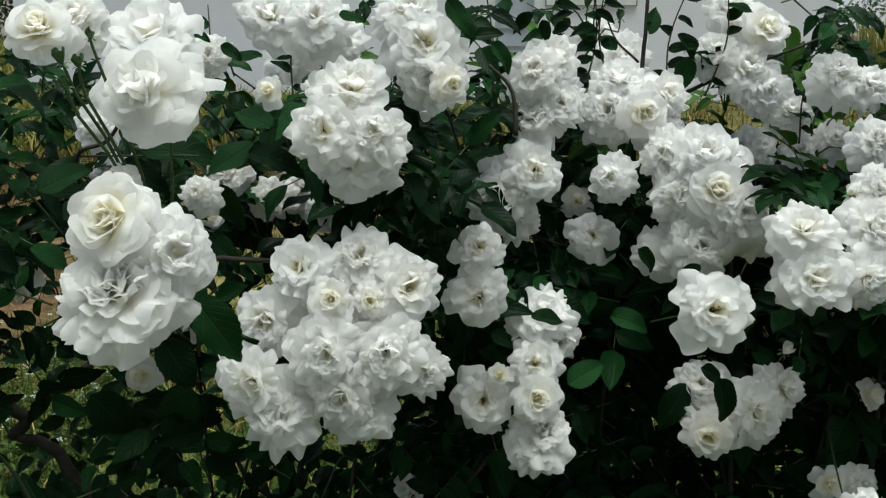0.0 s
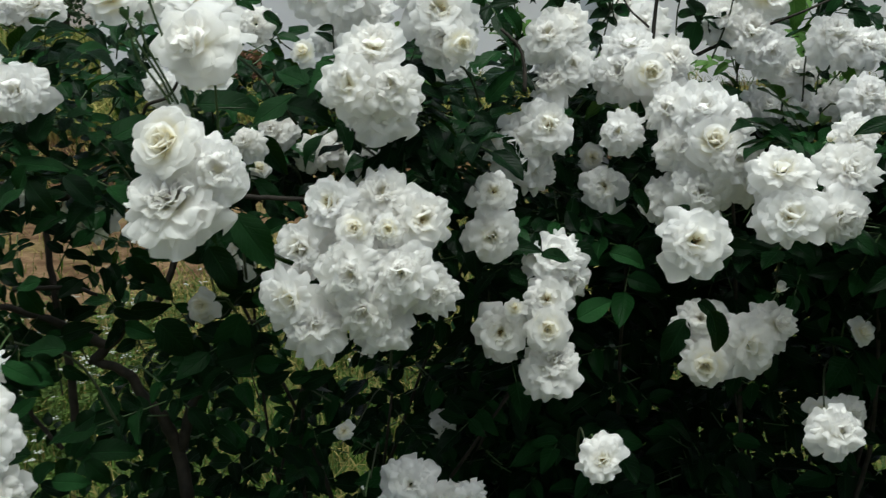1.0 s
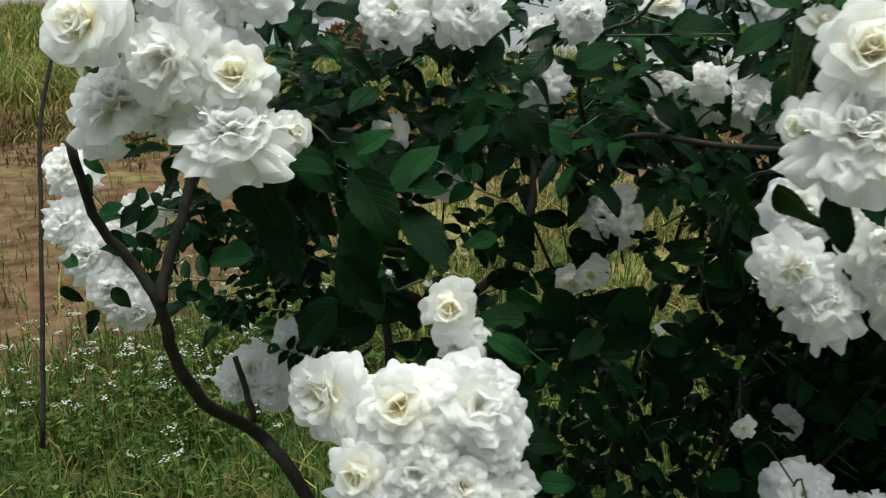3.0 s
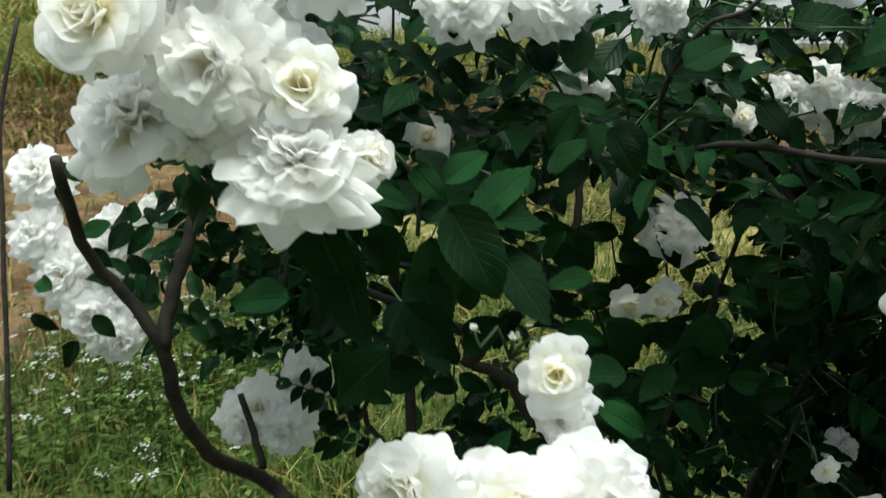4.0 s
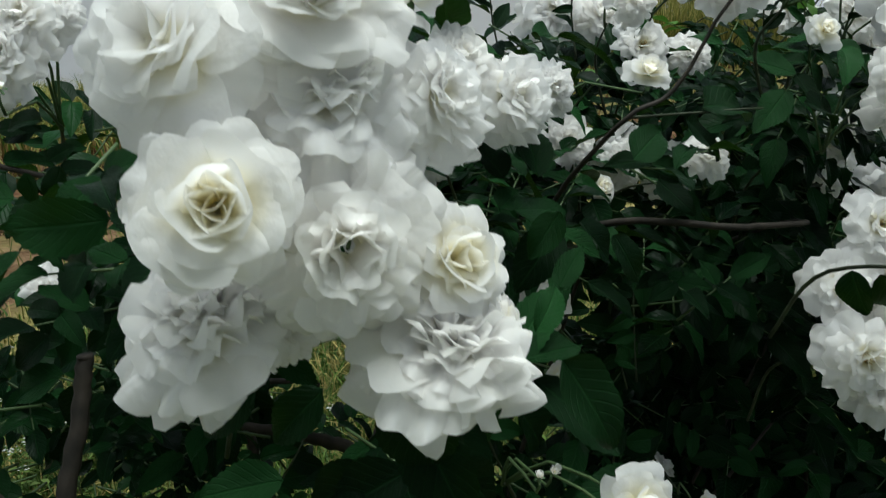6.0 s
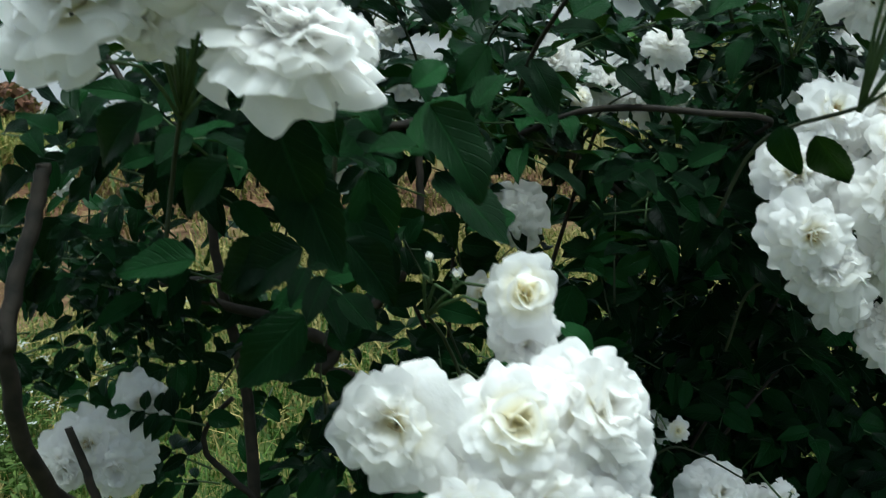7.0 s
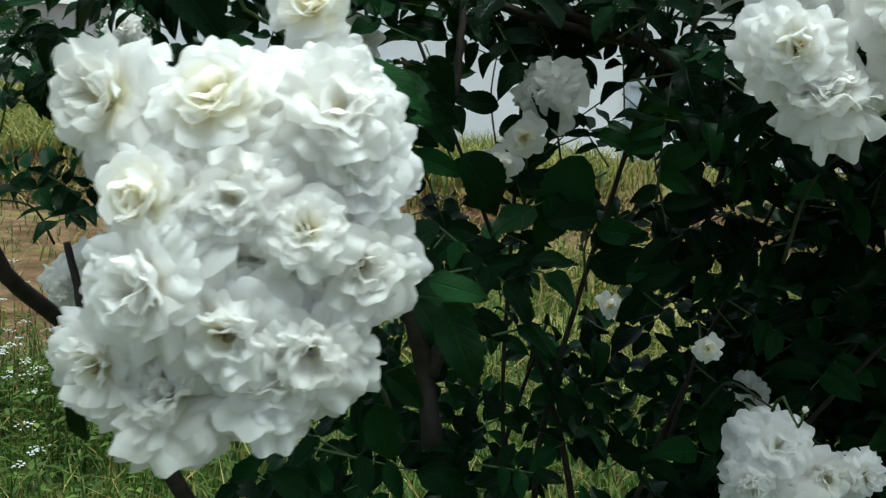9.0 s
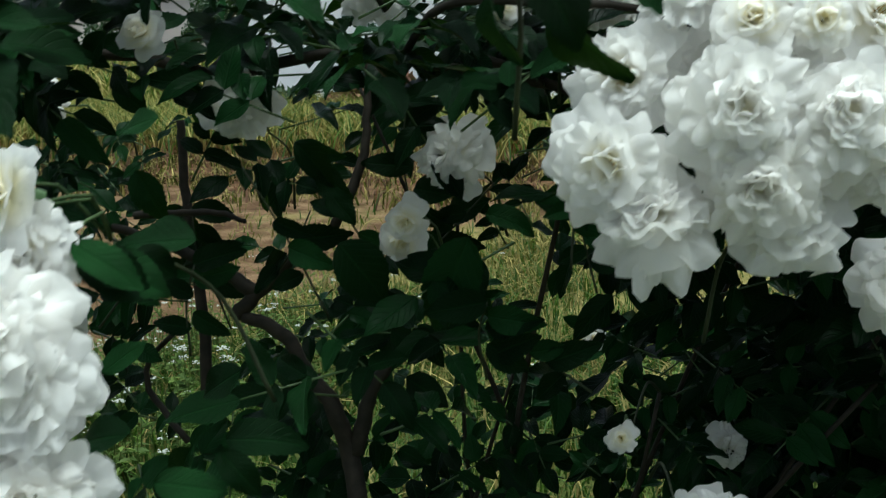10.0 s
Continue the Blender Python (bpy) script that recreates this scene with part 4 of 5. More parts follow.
# single flowers and buds inside the bush
rose("mid", "full", (-0.355, 1.149, 0.980), 0.084, (-0.47, -0.83, 0.28))
rose("mid", "small", (-0.399, 1.114, 0.894), 0.053, (0.22, -0.97, -0.12))
rose("mid", "bud", (-0.338, 1.064, 0.889), 0.024, (-0.15, -0.58, 0.80))
rose("mid", "bud", (-0.321, 1.063, 0.877), 0.022, (0.13, -0.56, 0.82))
rose("mid", "small", (-0.178, 1.045, 0.734), 0.034, (0.03, -0.89, 0.45))
rose("mid", "bud", (-0.125, 0.894, 0.727), 0.016, (-0.01, -0.58, 0.82))
rose("mid", "bud", (-0.546, 0.697, 1.031), 0.016, (-0.16, -0.55, 0.82))
rose("mid", "bud", (-0.520, 0.732, 1.011), 0.017, (-0.02, -0.56, 0.83))
rose("mid", "full", (-0.569, 0.829, 1.249), 0.076, (0.06, -0.90, 0.44))
rose("mid", "full", (-0.500, 0.852, 1.252), 0.078, (0.27, -0.93, 0.25))
rose("mid", "full", (-0.540, 0.855, 1.278), 0.062, (0.15, -0.79, 0.60))
rose("left", "small", (-0.624, 1.042, 1.101), 0.056, (-0.03, -0.90, 0.43))
rose("mid", "small", (-0.294, 1.106, 1.118), 0.043, (0.35, -0.83, 0.43))
rose("left", "full", (-0.693, 1.026, 1.284), 0.091, (-0.12, -0.85, 0.51))
rose("mid", "full", (-0.453, 1.242, 1.144), 0.083, (0.17, -0.95, 0.25))
rose("left", "full", (-0.888, 1.254, 1.029), 0.057, (0.21, -0.89, 0.41))
rose("mid", "full", (-0.054, 1.346, 0.598), 0.057, (0.49, -0.85, 0.21))
rose("mid", "small", (-0.309, 0.987, 1.253), 0.050, (-0.13, -0.63, 0.75))
rose("mid", "full", (-0.264, 0.954, 1.174), 0.049, (-0.23, -0.83, 0.51))


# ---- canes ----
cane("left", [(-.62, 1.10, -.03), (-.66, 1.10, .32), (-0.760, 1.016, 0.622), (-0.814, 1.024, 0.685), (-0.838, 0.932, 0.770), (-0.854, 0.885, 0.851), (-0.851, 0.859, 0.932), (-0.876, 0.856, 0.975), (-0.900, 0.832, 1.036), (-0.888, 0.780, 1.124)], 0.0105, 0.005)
cane("left", [(-0.850, 0.859, 0.932), (-0.846, 0.871, 0.968), (-0.834, 0.887, 1.014), (-0.825, 0.901, 1.054), (-0.822, 0.907, 1.074)], 0.0075, 0.006)
cane("left", [(-0.821, 1.027, 0.703), (-0.834, 1.034, 0.750), (-0.849, 1.041, 0.792)], 0.005, 0.004)
cane("left", [(-1.229, 1.137, 0.571), (-1.242, 1.200, 0.774), (-1.252, 1.246, 0.925), (-1.260, 1.293, 1.076), (-1.242, 1.336, 1.204)], 0.004, 0.003)
# the long branch and the trunk inside the middle bush
cane("mid", [(-0.811, 1.141, 1.086), (-0.698, 1.165, 1.078), (-0.615, 1.179, 1.056), (-0.538, 1.200, 1.072), (-0.461, 1.220, 1.081), (-0.395, 1.231, 1.066), (-0.312, 1.246, 1.048), (-0.228, 1.262, 1.032), (-0.16, 1.30, 1.00), (-0.12, 1.36, .93), (-0.13, 1.40, .80)], 0.0075, 0.0035)
cane("mid", [(-0.456, 1.124, 0.571), (-0.471, 1.139, 0.650), (-0.484, 1.128, 0.707), (-0.515, 1.129, 0.743), (-0.540, 1.133, 0.785), (-0.582, 1.128, 0.803)], 0.012, 0.007)
cane("mid", [(-0.465, 1.141, 0.650), (-0.446, 1.140, 0.718), (-0.426, 1.152, 0.753)], 0.01, 0.006)
cane("mid", [(-0.591, 1.126, 0.803), (-0.565, 1.138, 0.830), (-0.531, 1.154, 0.865), (-0.490, 1.170, 0.894)], 0.009, 0.006)
cane("mid", [(-0.568, 1.137, 0.827), (-0.608, 1.133, 0.851), (-0.656, 1.128, 0.876), (-0.722, 1.118, 0.900)], 0.009, 0.005)
cane("mid", [(-0.490, 1.170, 0.894), (-0.463, 1.192, 0.961), (-0.459, 1.206, 1.021), (-0.459, 1.223, 1.092)], 0.006, 0.004)
cane("mid", [(-0.670, 1.185, 0.611), (-0.673, 1.210, 0.739), (-0.696, 1.236, 0.859), (-0.709, 1.254, 0.945), (-0.713, 1.265, 1.002)], 0.008, 0.005)
cane("mid", [(-0.667, 1.140, 0.645), (-0.710, 1.153, 0.685), (-0.724, 1.159, 0.705), (-0.721, 1.163, 0.732), (-0.690, 1.166, 0.764)], 0.004, 0.003)
cane("mid", [(-0.772, 1.243, 0.888), (-0.708, 1.226, 0.895), (-0.643, 1.209, 0.900), (-0.606, 1.197, 0.893)], 0.005, 0.003)
cane("mid", [(-0.388, 1.04, 1.114), (-0.394, 0.97, 1.164), (-0.374, 0.91, 1.221), (-0.341, 0.905, 1.237), (-0.321, 0.9, 1.262), (-0.305, 0.89, 1.299), (-0.289, 0.88, 1.325)], 0.0026, 0.0014, wobble=.002)
cane("mid", [(-0.374, 0.91, 1.221), (-0.247, 0.9, 1.223)], 0.0014, 0.0009, "twig", TWIG, .001, 5)
cane("right", [(0.287, 1.329, 1.226), (0.293, 1.344, 1.282), (0.299, 1.358, 1.339), (0.305, 1.382, 1.436)], 0.004, 0.0025)
cane("right", [(0.329, 1.363, 1.235), (0.432, 1.374, 1.281), (0.525, 1.382, 1.314), (0.611, 1.392, 1.351)], 0.0035, 0.0015)
cane("right", [(0.284, 1.327, 1.299), (0.251, 1.335, 1.331), (0.235, 1.345, 1.371)], 0.002, 0.001)
cane("mid", [(0.085, 1.051, 1.225), (0.085, 1.059, 1.258), (0.077, 1.066, 1.283), (0.054, 1.071, 1.306)], 0.003, 0.002)
cane("mid", [(-0.390, 1.090, 1.070), (-0.330, 0.985, 1.110), (-0.272, 0.920, 1.114), (-0.230, 0.919, 1.110), (-0.188, 0.919, 1.108), (-0.150, 0.950, 1.100), (-0.128, 1.020, 1.080), (-0.120, 1.110, 1.040)], 0.0038, 0.0022)
cane("mid", [(-0.371, 1.262, 1.080), (-0.297, 1.248, 1.053), (-0.224, 1.234, 1.022), (-0.164, 1.215, 0.959)], 0.007, 0.004)
# ---- large leaves that stand clear ----
leaf("mid", (-0.634, 0.669, 1.102), (-0.611, 0.635, 1.039), (-0.3, -0.9, 0.3))
leaf("mid", (-0.537, 0.727, 1.083), (-0.494, 0.681, 1.048), (0, -0.5, 0.8))
leaf("mid", (-0.218, 0.777, 1.101), (-0.174, 0.788, 1.060), (-0.9, -0.5, 0.3))
leaf("mid", (-0.251, 0.773, 1.110), (-0.242, 0.766, 1.070), (-0.9, -0.45, 0.1))
leaf("mid", (-0.469, 0.838, 1.149), (-0.508, 0.833, 1.108), (-0.01, -0.67, 0.75))
leaf("mid", (-0.449, 0.842, 1.153), (-0.417, 0.846, 1.114), (0.26, -0.68, 0.68))
leaf("mid", (-0.572, 0.753, 1.116), (-0.595, 0.773, 1.149), (0.08, -0.66, 0.75))
leaf("mid", (-0.550, 0.719, 1.101), (-0.589, 0.728, 1.105), (0.06, -0.51, 0.86))
leaf("mid", (-0.546, 0.719, 1.101), (-0.498, 0.737, 1.099), (0.13, -0.49, 0.86))
leaf("mid", (-0.571, 0.778, 1.129), (-0.544, 0.792, 1.123), (0.08, -0.66, 0.75))
leaf("mid", (-0.482, 0.850, 1.189), (-0.476, 0.878, 1.236), (0.10, -0.82, 0.56))
leaf("mid", (-0.502, 0.868, 1.187), (-0.517, 0.888, 1.217), (0.08, -0.71, 0.69))
leaf("mid", (-0.395, 0.861, 1.194), (-0.353, 0.886, 1.216), (0.16, -0.65, 0.75))
leaf("mid", (-0.324, 0.898, 1.218), (-0.278, 0.905, 1.181), (0.26, -0.68, 0.68))
leaf("mid", (-0.505, 0.840, 1.168), (-0.451, 0.857, 1.162), (0.13, -0.49, 0.86))
leaf("mid", (-0.630, 0.726, 1.085), (-0.599, 0.732, 1.055), (0.09, -0.77, 0.63))
leaf("mid", (-0.574, 0.826, 1.217), (-0.578, 0.848, 1.245), (0.09, -0.77, 0.63))
leaf("mid", (-0.306, 0.903, 1.227), (-0.229, 0.926, 1.230), (0.15, -0.59, 0.79))
leaf("mid", (-0.594, 0.733, 1.063), (-0.569, 0.731, 1.007), (0.19, -0.81, 0.56))
leaf("mid", (-0.462, 0.784, 1.042), (-0.500, 0.790, 1.034), (0.08, -0.71, 0.69))
leaf("mid", (-0.619, 0.818, 1.208), (-0.577, 0.832, 1.194), (0.07, -0.55, 0.83))
leaf("mid", (-0.649, 0.794, 1.210), (-0.622, 0.812, 1.217), (0.07, -0.55, 0.83))
leaf("mid", (-0.608, 0.884, 0.912), (-0.668, 0.885, 0.896), (0.12, -0.99, 0.11))
leaf("mid", (-0.517, 0.852, 1.110), (-0.542, 0.867, 1.126), (0.08, -0.66, 0.75))
leaf("mid", (-0.607, 0.718, 1.121), (-0.593, 0.726, 1.099), (0.15, -0.59, 0.79))
leaf("mid", (-0.459, 0.682, 0.984), (-0.423, 0.691, 0.960), (0.16, -0.65, 0.75))
leaf("mid", (-0.627, 0.722, 1.035), (-0.679, 0.739, 1.004), (-0.43, -0.73, 0.53))
leaf("mid", (-0.582, 0.733, 1.085), (-0.571, 0.728, 1.012), (0.09, -0.92, 0.38))
leaf("mid", (-0.498, 0.776, 1.124), (-0.473, 0.790, 1.152), (-0.45, -0.77, 0.46))
leaf("mid", (-0.456, 0.775, 1.159), (-0.430, 0.774, 1.120), (0.09, -0.88, 0.46))
leaf("mid", (-0.622, 0.790, 0.969), (-0.678, 0.802, 0.910), (-0.39, -0.91, 0.10))
leaf("mid", (-0.460, 0.694, 0.972), (-0.429, 0.697, 0.959), (0.01, -0.84, 0.55))
leaf("mid", (-0.599, 0.716, 1.041), (-0.556, 0.714, 0.995), (-0.02, -0.84, 0.54))
leaf("mid", (-0.645, 0.740, 1.033), (-0.687, 0.751, 1.002), (-0.30, -0.84, 0.45))
leaf("mid", (-0.553, 0.731, 1.095), (-0.513, 0.747, 1.140), (-0.28, -0.76, 0.59))
leaf("mid", (-0.589, 0.737, 1.104), (-0.553, 0.743, 1.095), (-0.10, -0.69, 0.72))
leaf("mid", (-0.460, 0.707, 0.971), (-0.421, 0.710, 0.950), (0.07, -0.80, 0.60))
leaf("mid", (-0.403, 0.646, 0.852), (-0.379, 0.652, 0.801), (0.53, -0.81, 0.26))
leaf("mid", (-0.414, 0.666, 0.859), (-0.378, 0.681, 0.850), (0.30, -0.70, 0.64))
leaf("left", (-0.598, 0.614, 0.790), (-0.612, 0.618, 0.753), (-0.10, -0.96, 0.25))
leaf("mid", (-0.438, 0.664, 0.802), (-0.407, 0.676, 0.780), (0.15, -0.79, 0.59))
leaf("mid", (-0.441, 0.661, 0.784), (-0.432, 0.667, 0.745), (0.28, -0.89, 0.36))
leaf("mid", (-0.460, 0.744, 0.967), (-0.440, 0.755, 0.948), (0.06, -0.80, 0.59))
leaf("mid", (-0.462, 0.690, 0.974), (-0.424, 0.701, 0.953), (0.19, -0.69, 0.70))
leaf("mid", (-0.563, 0.663, 1.141), (-0.537, 0.679, 1.164), (0.09, -0.84, 0.53))
leaf("mid", (-0.558, 0.639, 1.133), (-0.524, 0.631, 1.078), (0.18, -0.79, 0.58))
leaf("mid", (-0.645, 0.649, 1.130), (-0.627, 0.641, 1.068), (-0.30, -0.88, 0.37))
leaf("mid", (-0.478, 0.817, 1.169), (-0.501, 0.822, 1.133), (-0.10, -0.83, 0.54))
leaf("left", (-0.812, 0.833, 1.226), (-0.825, 0.838, 1.197), (-0.21, -0.90, 0.37))
leaf("left", (-0.833, 0.834, 1.223), (-0.831, 0.840, 1.199), (-0.29, -0.84, 0.46))
leaf("left", (-0.820, 0.842, 1.254), (-0.849, 0.858, 1.255), (-0.09, -0.78, 0.61))
leaf("mid", (-0.194, 0.663, 1.147), (-0.158, 0.663, 1.093), (0.28, -0.83, 0.49))
leaf("mid", (-0.212, 0.637, 1.122), (-0.190, 0.639, 1.080), (0.28, -0.87, 0.41))
leaf("mid", (-0.198, 0.907, 1.225), (-0.139, 0.916, 1.211), (0.08, -0.65, 0.75))
leaf("mid", (-0.191, 0.955, 1.209), (-0.236, 0.968, 1.211), (0.00, -0.76, 0.65))
leaf("mid", (-0.262, 0.988, 1.176), (-0.220, 0.989, 1.130), (0.09, -0.81, 0.58))
leaf("mid", (-0.111, 0.986, 1.362), (-0.082, 0.997, 1.357), (0.00, -0.76, 0.65))
leaf("mid", (0.004, 0.990, 1.377), (0.037, 0.992, 1.336), (0.28, -0.83, 0.49))
leaf("mid", (0.057, 1.081, 1.331), (0.088, 1.086, 1.299), (0.27, -0.78, 0.56))
leaf("mid", (-0.258, 0.927, 1.348), (-0.236, 0.936, 1.336), (0.00, -0.71, 0.71))
leaf("mid", (-0.224, 0.923, 1.331), (-0.204, 0.932, 1.317), (0.18, -0.80, 0.58))
leaf("mid", (-0.250, 0.930, 1.359), (-0.264, 0.938, 1.342), (-0.09, -0.76, 0.65))
leaf("mid", (0.109, 1.051, 1.002), (0.152, 1.061, 0.993), (0.00, -0.61, 0.80))
leaf("mid", (0.064, 1.122, 0.956), (0.110, 1.128, 0.933), (0.08, -0.65, 0.75))
leaf("mid", (0.165, 1.105, 0.890), (0.216, 1.124, 0.915), (0.00, -0.76, 0.65))
leaf("right", (0.337, 1.026, 0.931), (0.362, 1.023, 0.868), (0.28, -0.87, 0.41))
leaf("right", (0.320, 1.099, 0.893), (0.286, 1.095, 0.826), (-0.19, -0.89, 0.42))
leaf("right", (0.328, 1.067, 0.929), (0.367, 1.073, 0.904), (0.18, -0.75, 0.64))
leaf("right", (0.224, 0.996, 1.102), (0.253, 1.002, 1.074), (0.18, -0.80, 0.58))
leaf("right", (0.296, 0.992, 1.083), (0.270, 0.999, 1.061), (0.00, -0.81, 0.58))
leaf("right", (0.196, 0.997, 1.020), (0.252, 1.006, 1.007), (0.09, -0.70, 0.70))
leaf("right", (0.521, 1.392, 1.351), (0.530, 1.388, 1.289), (0.19, -0.89, 0.42), True)
leaf("right", (0.560, 1.366, 1.248), (0.534, 1.388, 1.289), (0.00, -0.86, 0.51), True)
leaf("right", (0.594, 1.368, 1.256), (0.616, 1.369, 1.209), (0.19, -0.84, 0.50), True)
leaf("right", (0.517, 1.393, 1.355), (0.517, 1.396, 1.318), (0.00, -0.90, 0.43), True)
leaf("right", (0.542, 1.374, 1.281), (0.582, 1.390, 1.297), (0.09, -0.81, 0.58), True)
leaf("right", (0.299, 1.337, 1.339), (0.316, 1.359, 1.379), (0.29, -0.90, 0.32))
leaf("right", (0.296, 1.341, 1.355), (0.312, 1.349, 1.339), (0.29, -0.90, 0.32))
leaf("mid", (0.122, 1.241, 1.366), (0.089, 1.248, 1.344), (0.00, -0.81, 0.58))
leaf("mid", (0.133, 1.239, 1.358), (0.142, 1.244, 1.329), (0.10, -0.90, 0.43))
leaf("right", (0.186, 1.340, 1.351), (0.154, 1.350, 1.343), (0.00, -0.81, 0.58))
leaf("right", (0.202, 1.338, 1.343), (0.225, 1.344, 1.319), (0.19, -0.84, 0.50))
leaf("right", (0.251, 1.331, 1.315), (0.229, 1.349, 1.339), (0.00, -0.86, 0.51))
leaf("right", (0.358, 1.329, 1.307), (0.345, 1.328, 1.255), (0.00, -0.90, 0.43))
leaf("right", (0.375, 1.331, 1.315), (0.399, 1.333, 1.275), (0.19, -0.89, 0.42))
leaf("right", (0.342, 1.337, 1.339), (0.378, 1.339, 1.299), (0.18, -0.80, 0.58))
leaf("right", (0.317, 1.311, 1.236), (0.270, 1.327, 1.251), (0.00, -0.76, 0.65))
leaf("right", (0.325, 1.313, 1.243), (0.361, 1.331, 1.267), (0.18, -0.75, 0.64))
leaf("mid", (-0.604, 0.828, 1.089), (-0.550, 0.852, 1.086), (0.15, -0.61, 0.78))
leaf("mid", (-0.587, 0.814, 1.103), (-0.550, 0.837, 1.110), (0.16, -0.65, 0.74))
leaf("mid", (-0.433, 0.766, 0.969), (-0.489, 0.765, 0.965), (0.14, -0.56, 0.82))
leaf("mid", (-0.482, 0.748, 0.939), (-0.457, 0.765, 0.932), (0.17, -0.70, 0.69))
leaf("mid", (-0.424, 0.799, 0.873), (-0.458, 0.799, 0.852), (0.18, -0.75, 0.63))
leaf("mid", (-0.442, 0.803, 0.819), (-0.389, 0.827, 0.816), (0.24, -0.63, 0.74))
leaf("mid", (-0.465, 0.797, 0.815), (-0.489, 0.795, 0.775), (0.18, -0.75, 0.63))
leaf("mid", (-0.551, 0.790, 0.870), (-0.530, 0.800, 0.838), (0.28, -0.78, 0.56))
leaf("mid", (-0.507, 0.789, 0.823), (-0.560, 0.788, 0.819), (0.15, -0.61, 0.78))
leaf("mid", (-0.545, 0.819, 0.855), (-0.522, 0.842, 0.875), (0.20, -0.85, 0.49))
leaf("mid", (-0.437, 0.783, 0.820), (-0.411, 0.793, 0.783), (0.27, -0.73, 0.63))
leaf("mid", (-0.621, 0.922, 0.922), (-0.666, 0.926, 0.930), (0.17, -0.70, 0.69))
leaf("mid", (-0.582, 0.946, 0.986), (-0.563, 0.952, 0.938), (0.21, -0.89, 0.41))
leaf("mid", (-0.472, 1.028, 1.002), (-0.436, 1.039, 0.961), (0.20, -0.85, 0.49))
leaf("mid", (-0.430, 1.017, 0.913), (-0.387, 1.026, 0.855), (0.20, -0.85, 0.49))
leaf("mid", (-0.317, 1.043, 0.916), (-0.351, 1.027, 0.824), (0.21, -0.89, 0.41))
leaf("mid", (-0.303, 1.051, 0.936), (-0.254, 1.072, 0.923), (0.25, -0.68, 0.69))
leaf("left", (-1.069, 1.093, 1.050), (-1.042, 1.098, 1.029), (-0.03, -0.73, 0.68))
leaf("left", (-1.061, 1.087, 1.030), (-1.064, 1.089, 0.994), (-0.04, -0.88, 0.47))
leaf("left", (-1.078, 1.060, 0.904), (-1.113, 1.078, 0.916), (-0.04, -0.84, 0.55))
leaf("left", (-1.029, 1.073, 0.954), (-1.006, 1.077, 0.929), (0.15, -0.83, 0.53))
leaf("left", (-1.029, 1.060, 0.875), (-1.006, 1.062, 0.846), (0.15, -0.88, 0.45))
leaf("left", (-1.103, 1.053, 0.875), (-1.076, 1.057, 0.852), (-0.04, -0.88, 0.47))
leaf("left", (-1.052, 1.078, 0.966), (-1.020, 1.090, 0.973), (-0.02, -0.68, 0.74))
leaf("left", (-1.026, 1.126, 1.063), (-1.006, 1.133, 1.048), (0.06, -0.73, 0.68))
leaf("left", (-1.048, 1.051, 0.844), (-1.072, 1.054, 0.806), (-0.04, -0.88, 0.47))
leaf("left", (-0.793, 1.088, 1.127), (-0.756, 1.110, 1.133), (0.17, -0.70, 0.69))
leaf("left", (-0.726, 1.101, 1.115), (-0.686, 1.126, 1.129), (0.18, -0.75, 0.63))
leaf("mid", (-0.692, 1.158, 1.101), (-0.652, 1.185, 1.125), (0.18, -0.75, 0.63))
leaf("left", (-0.703, 1.041, 1.064), (-0.676, 1.055, 1.041), (0.20, -0.85, 0.49))
leaf("mid", (-0.690, 1.094, 1.051), (-0.661, 1.107, 1.022), (0.29, -0.82, 0.49))
leaf("left", (-0.745, 1.030, 1.054), (-0.715, 1.045, 1.036), (0.19, -0.80, 0.57))
leaf("mid", (-0.661, 1.155, 1.060), (-0.628, 1.171, 1.040), (0.18, -0.75, 0.63))
leaf("mid", (-0.671, 1.220, 1.123), (-0.633, 1.237, 1.101), (0.18, -0.75, 0.63))
leaf("left", (-0.731, 0.985, 1.076), (-0.701, 1.001, 1.059), (0.17, -0.70, 0.69))
leaf("mid", (-0.609, 1.234, 1.122), (-0.572, 1.259, 1.138), (0.18, -0.75, 0.63))
leaf("left", (-0.794, 1.135, 1.103), (-0.758, 1.154, 1.094), (0.17, -0.70, 0.69))
leaf("mid", (-0.733, 1.209, 1.137), (-0.696, 1.225, 1.115), (0.19, -0.80, 0.57))
leaf("left", (-0.678, 1.054, 1.092), (-0.645, 1.072, 1.084), (0.17, -0.70, 0.69))
leaf("left", (-0.786, 1.086, 1.111), (-0.769, 1.097, 1.085), (0.20, -0.85, 0.49))
leaf("left", (-0.710, 0.998, 1.112), (-0.670, 1.016, 1.095), (0.18, -0.75, 0.63))
leaf("left", (-0.682, 0.999, 1.086), (-0.642, 1.018, 1.073), (0.18, -0.75, 0.63))
leaf("left", (-0.661, 1.032, 1.120), (-0.724, 1.030, 1.119), (0.18, -0.75, 0.63))
leaf("left", (-0.718, 0.976, 1.114), (-0.697, 0.990, 1.100), (0.19, -0.80, 0.57))
leaf("left", (-0.638, 1.012, 1.099), (-0.674, 1.009, 1.070), (0.20, -0.85, 0.49))
leaf("mid", (-0.647, 1.112, 1.086), (-0.690, 1.118, 1.101), (0.18, -0.75, 0.63))
leaf("mid", (-0.665, 1.115, 1.117), (-0.710, 1.115, 1.107), (0.18, -0.75, 0.63))
leaf("left", (-0.716, 0.675, 1.130), (-0.754, 0.686, 1.097), (-0.30, -0.84, 0.45))
leaf("left", (-0.672, 0.735, 1.093), (-0.712, 0.745, 1.056), (-0.30, -0.84, 0.45))
leaf("mid", (-0.634, 0.717, 1.131), (-0.595, 0.719, 1.099), (-0.02, -0.75, 0.67))
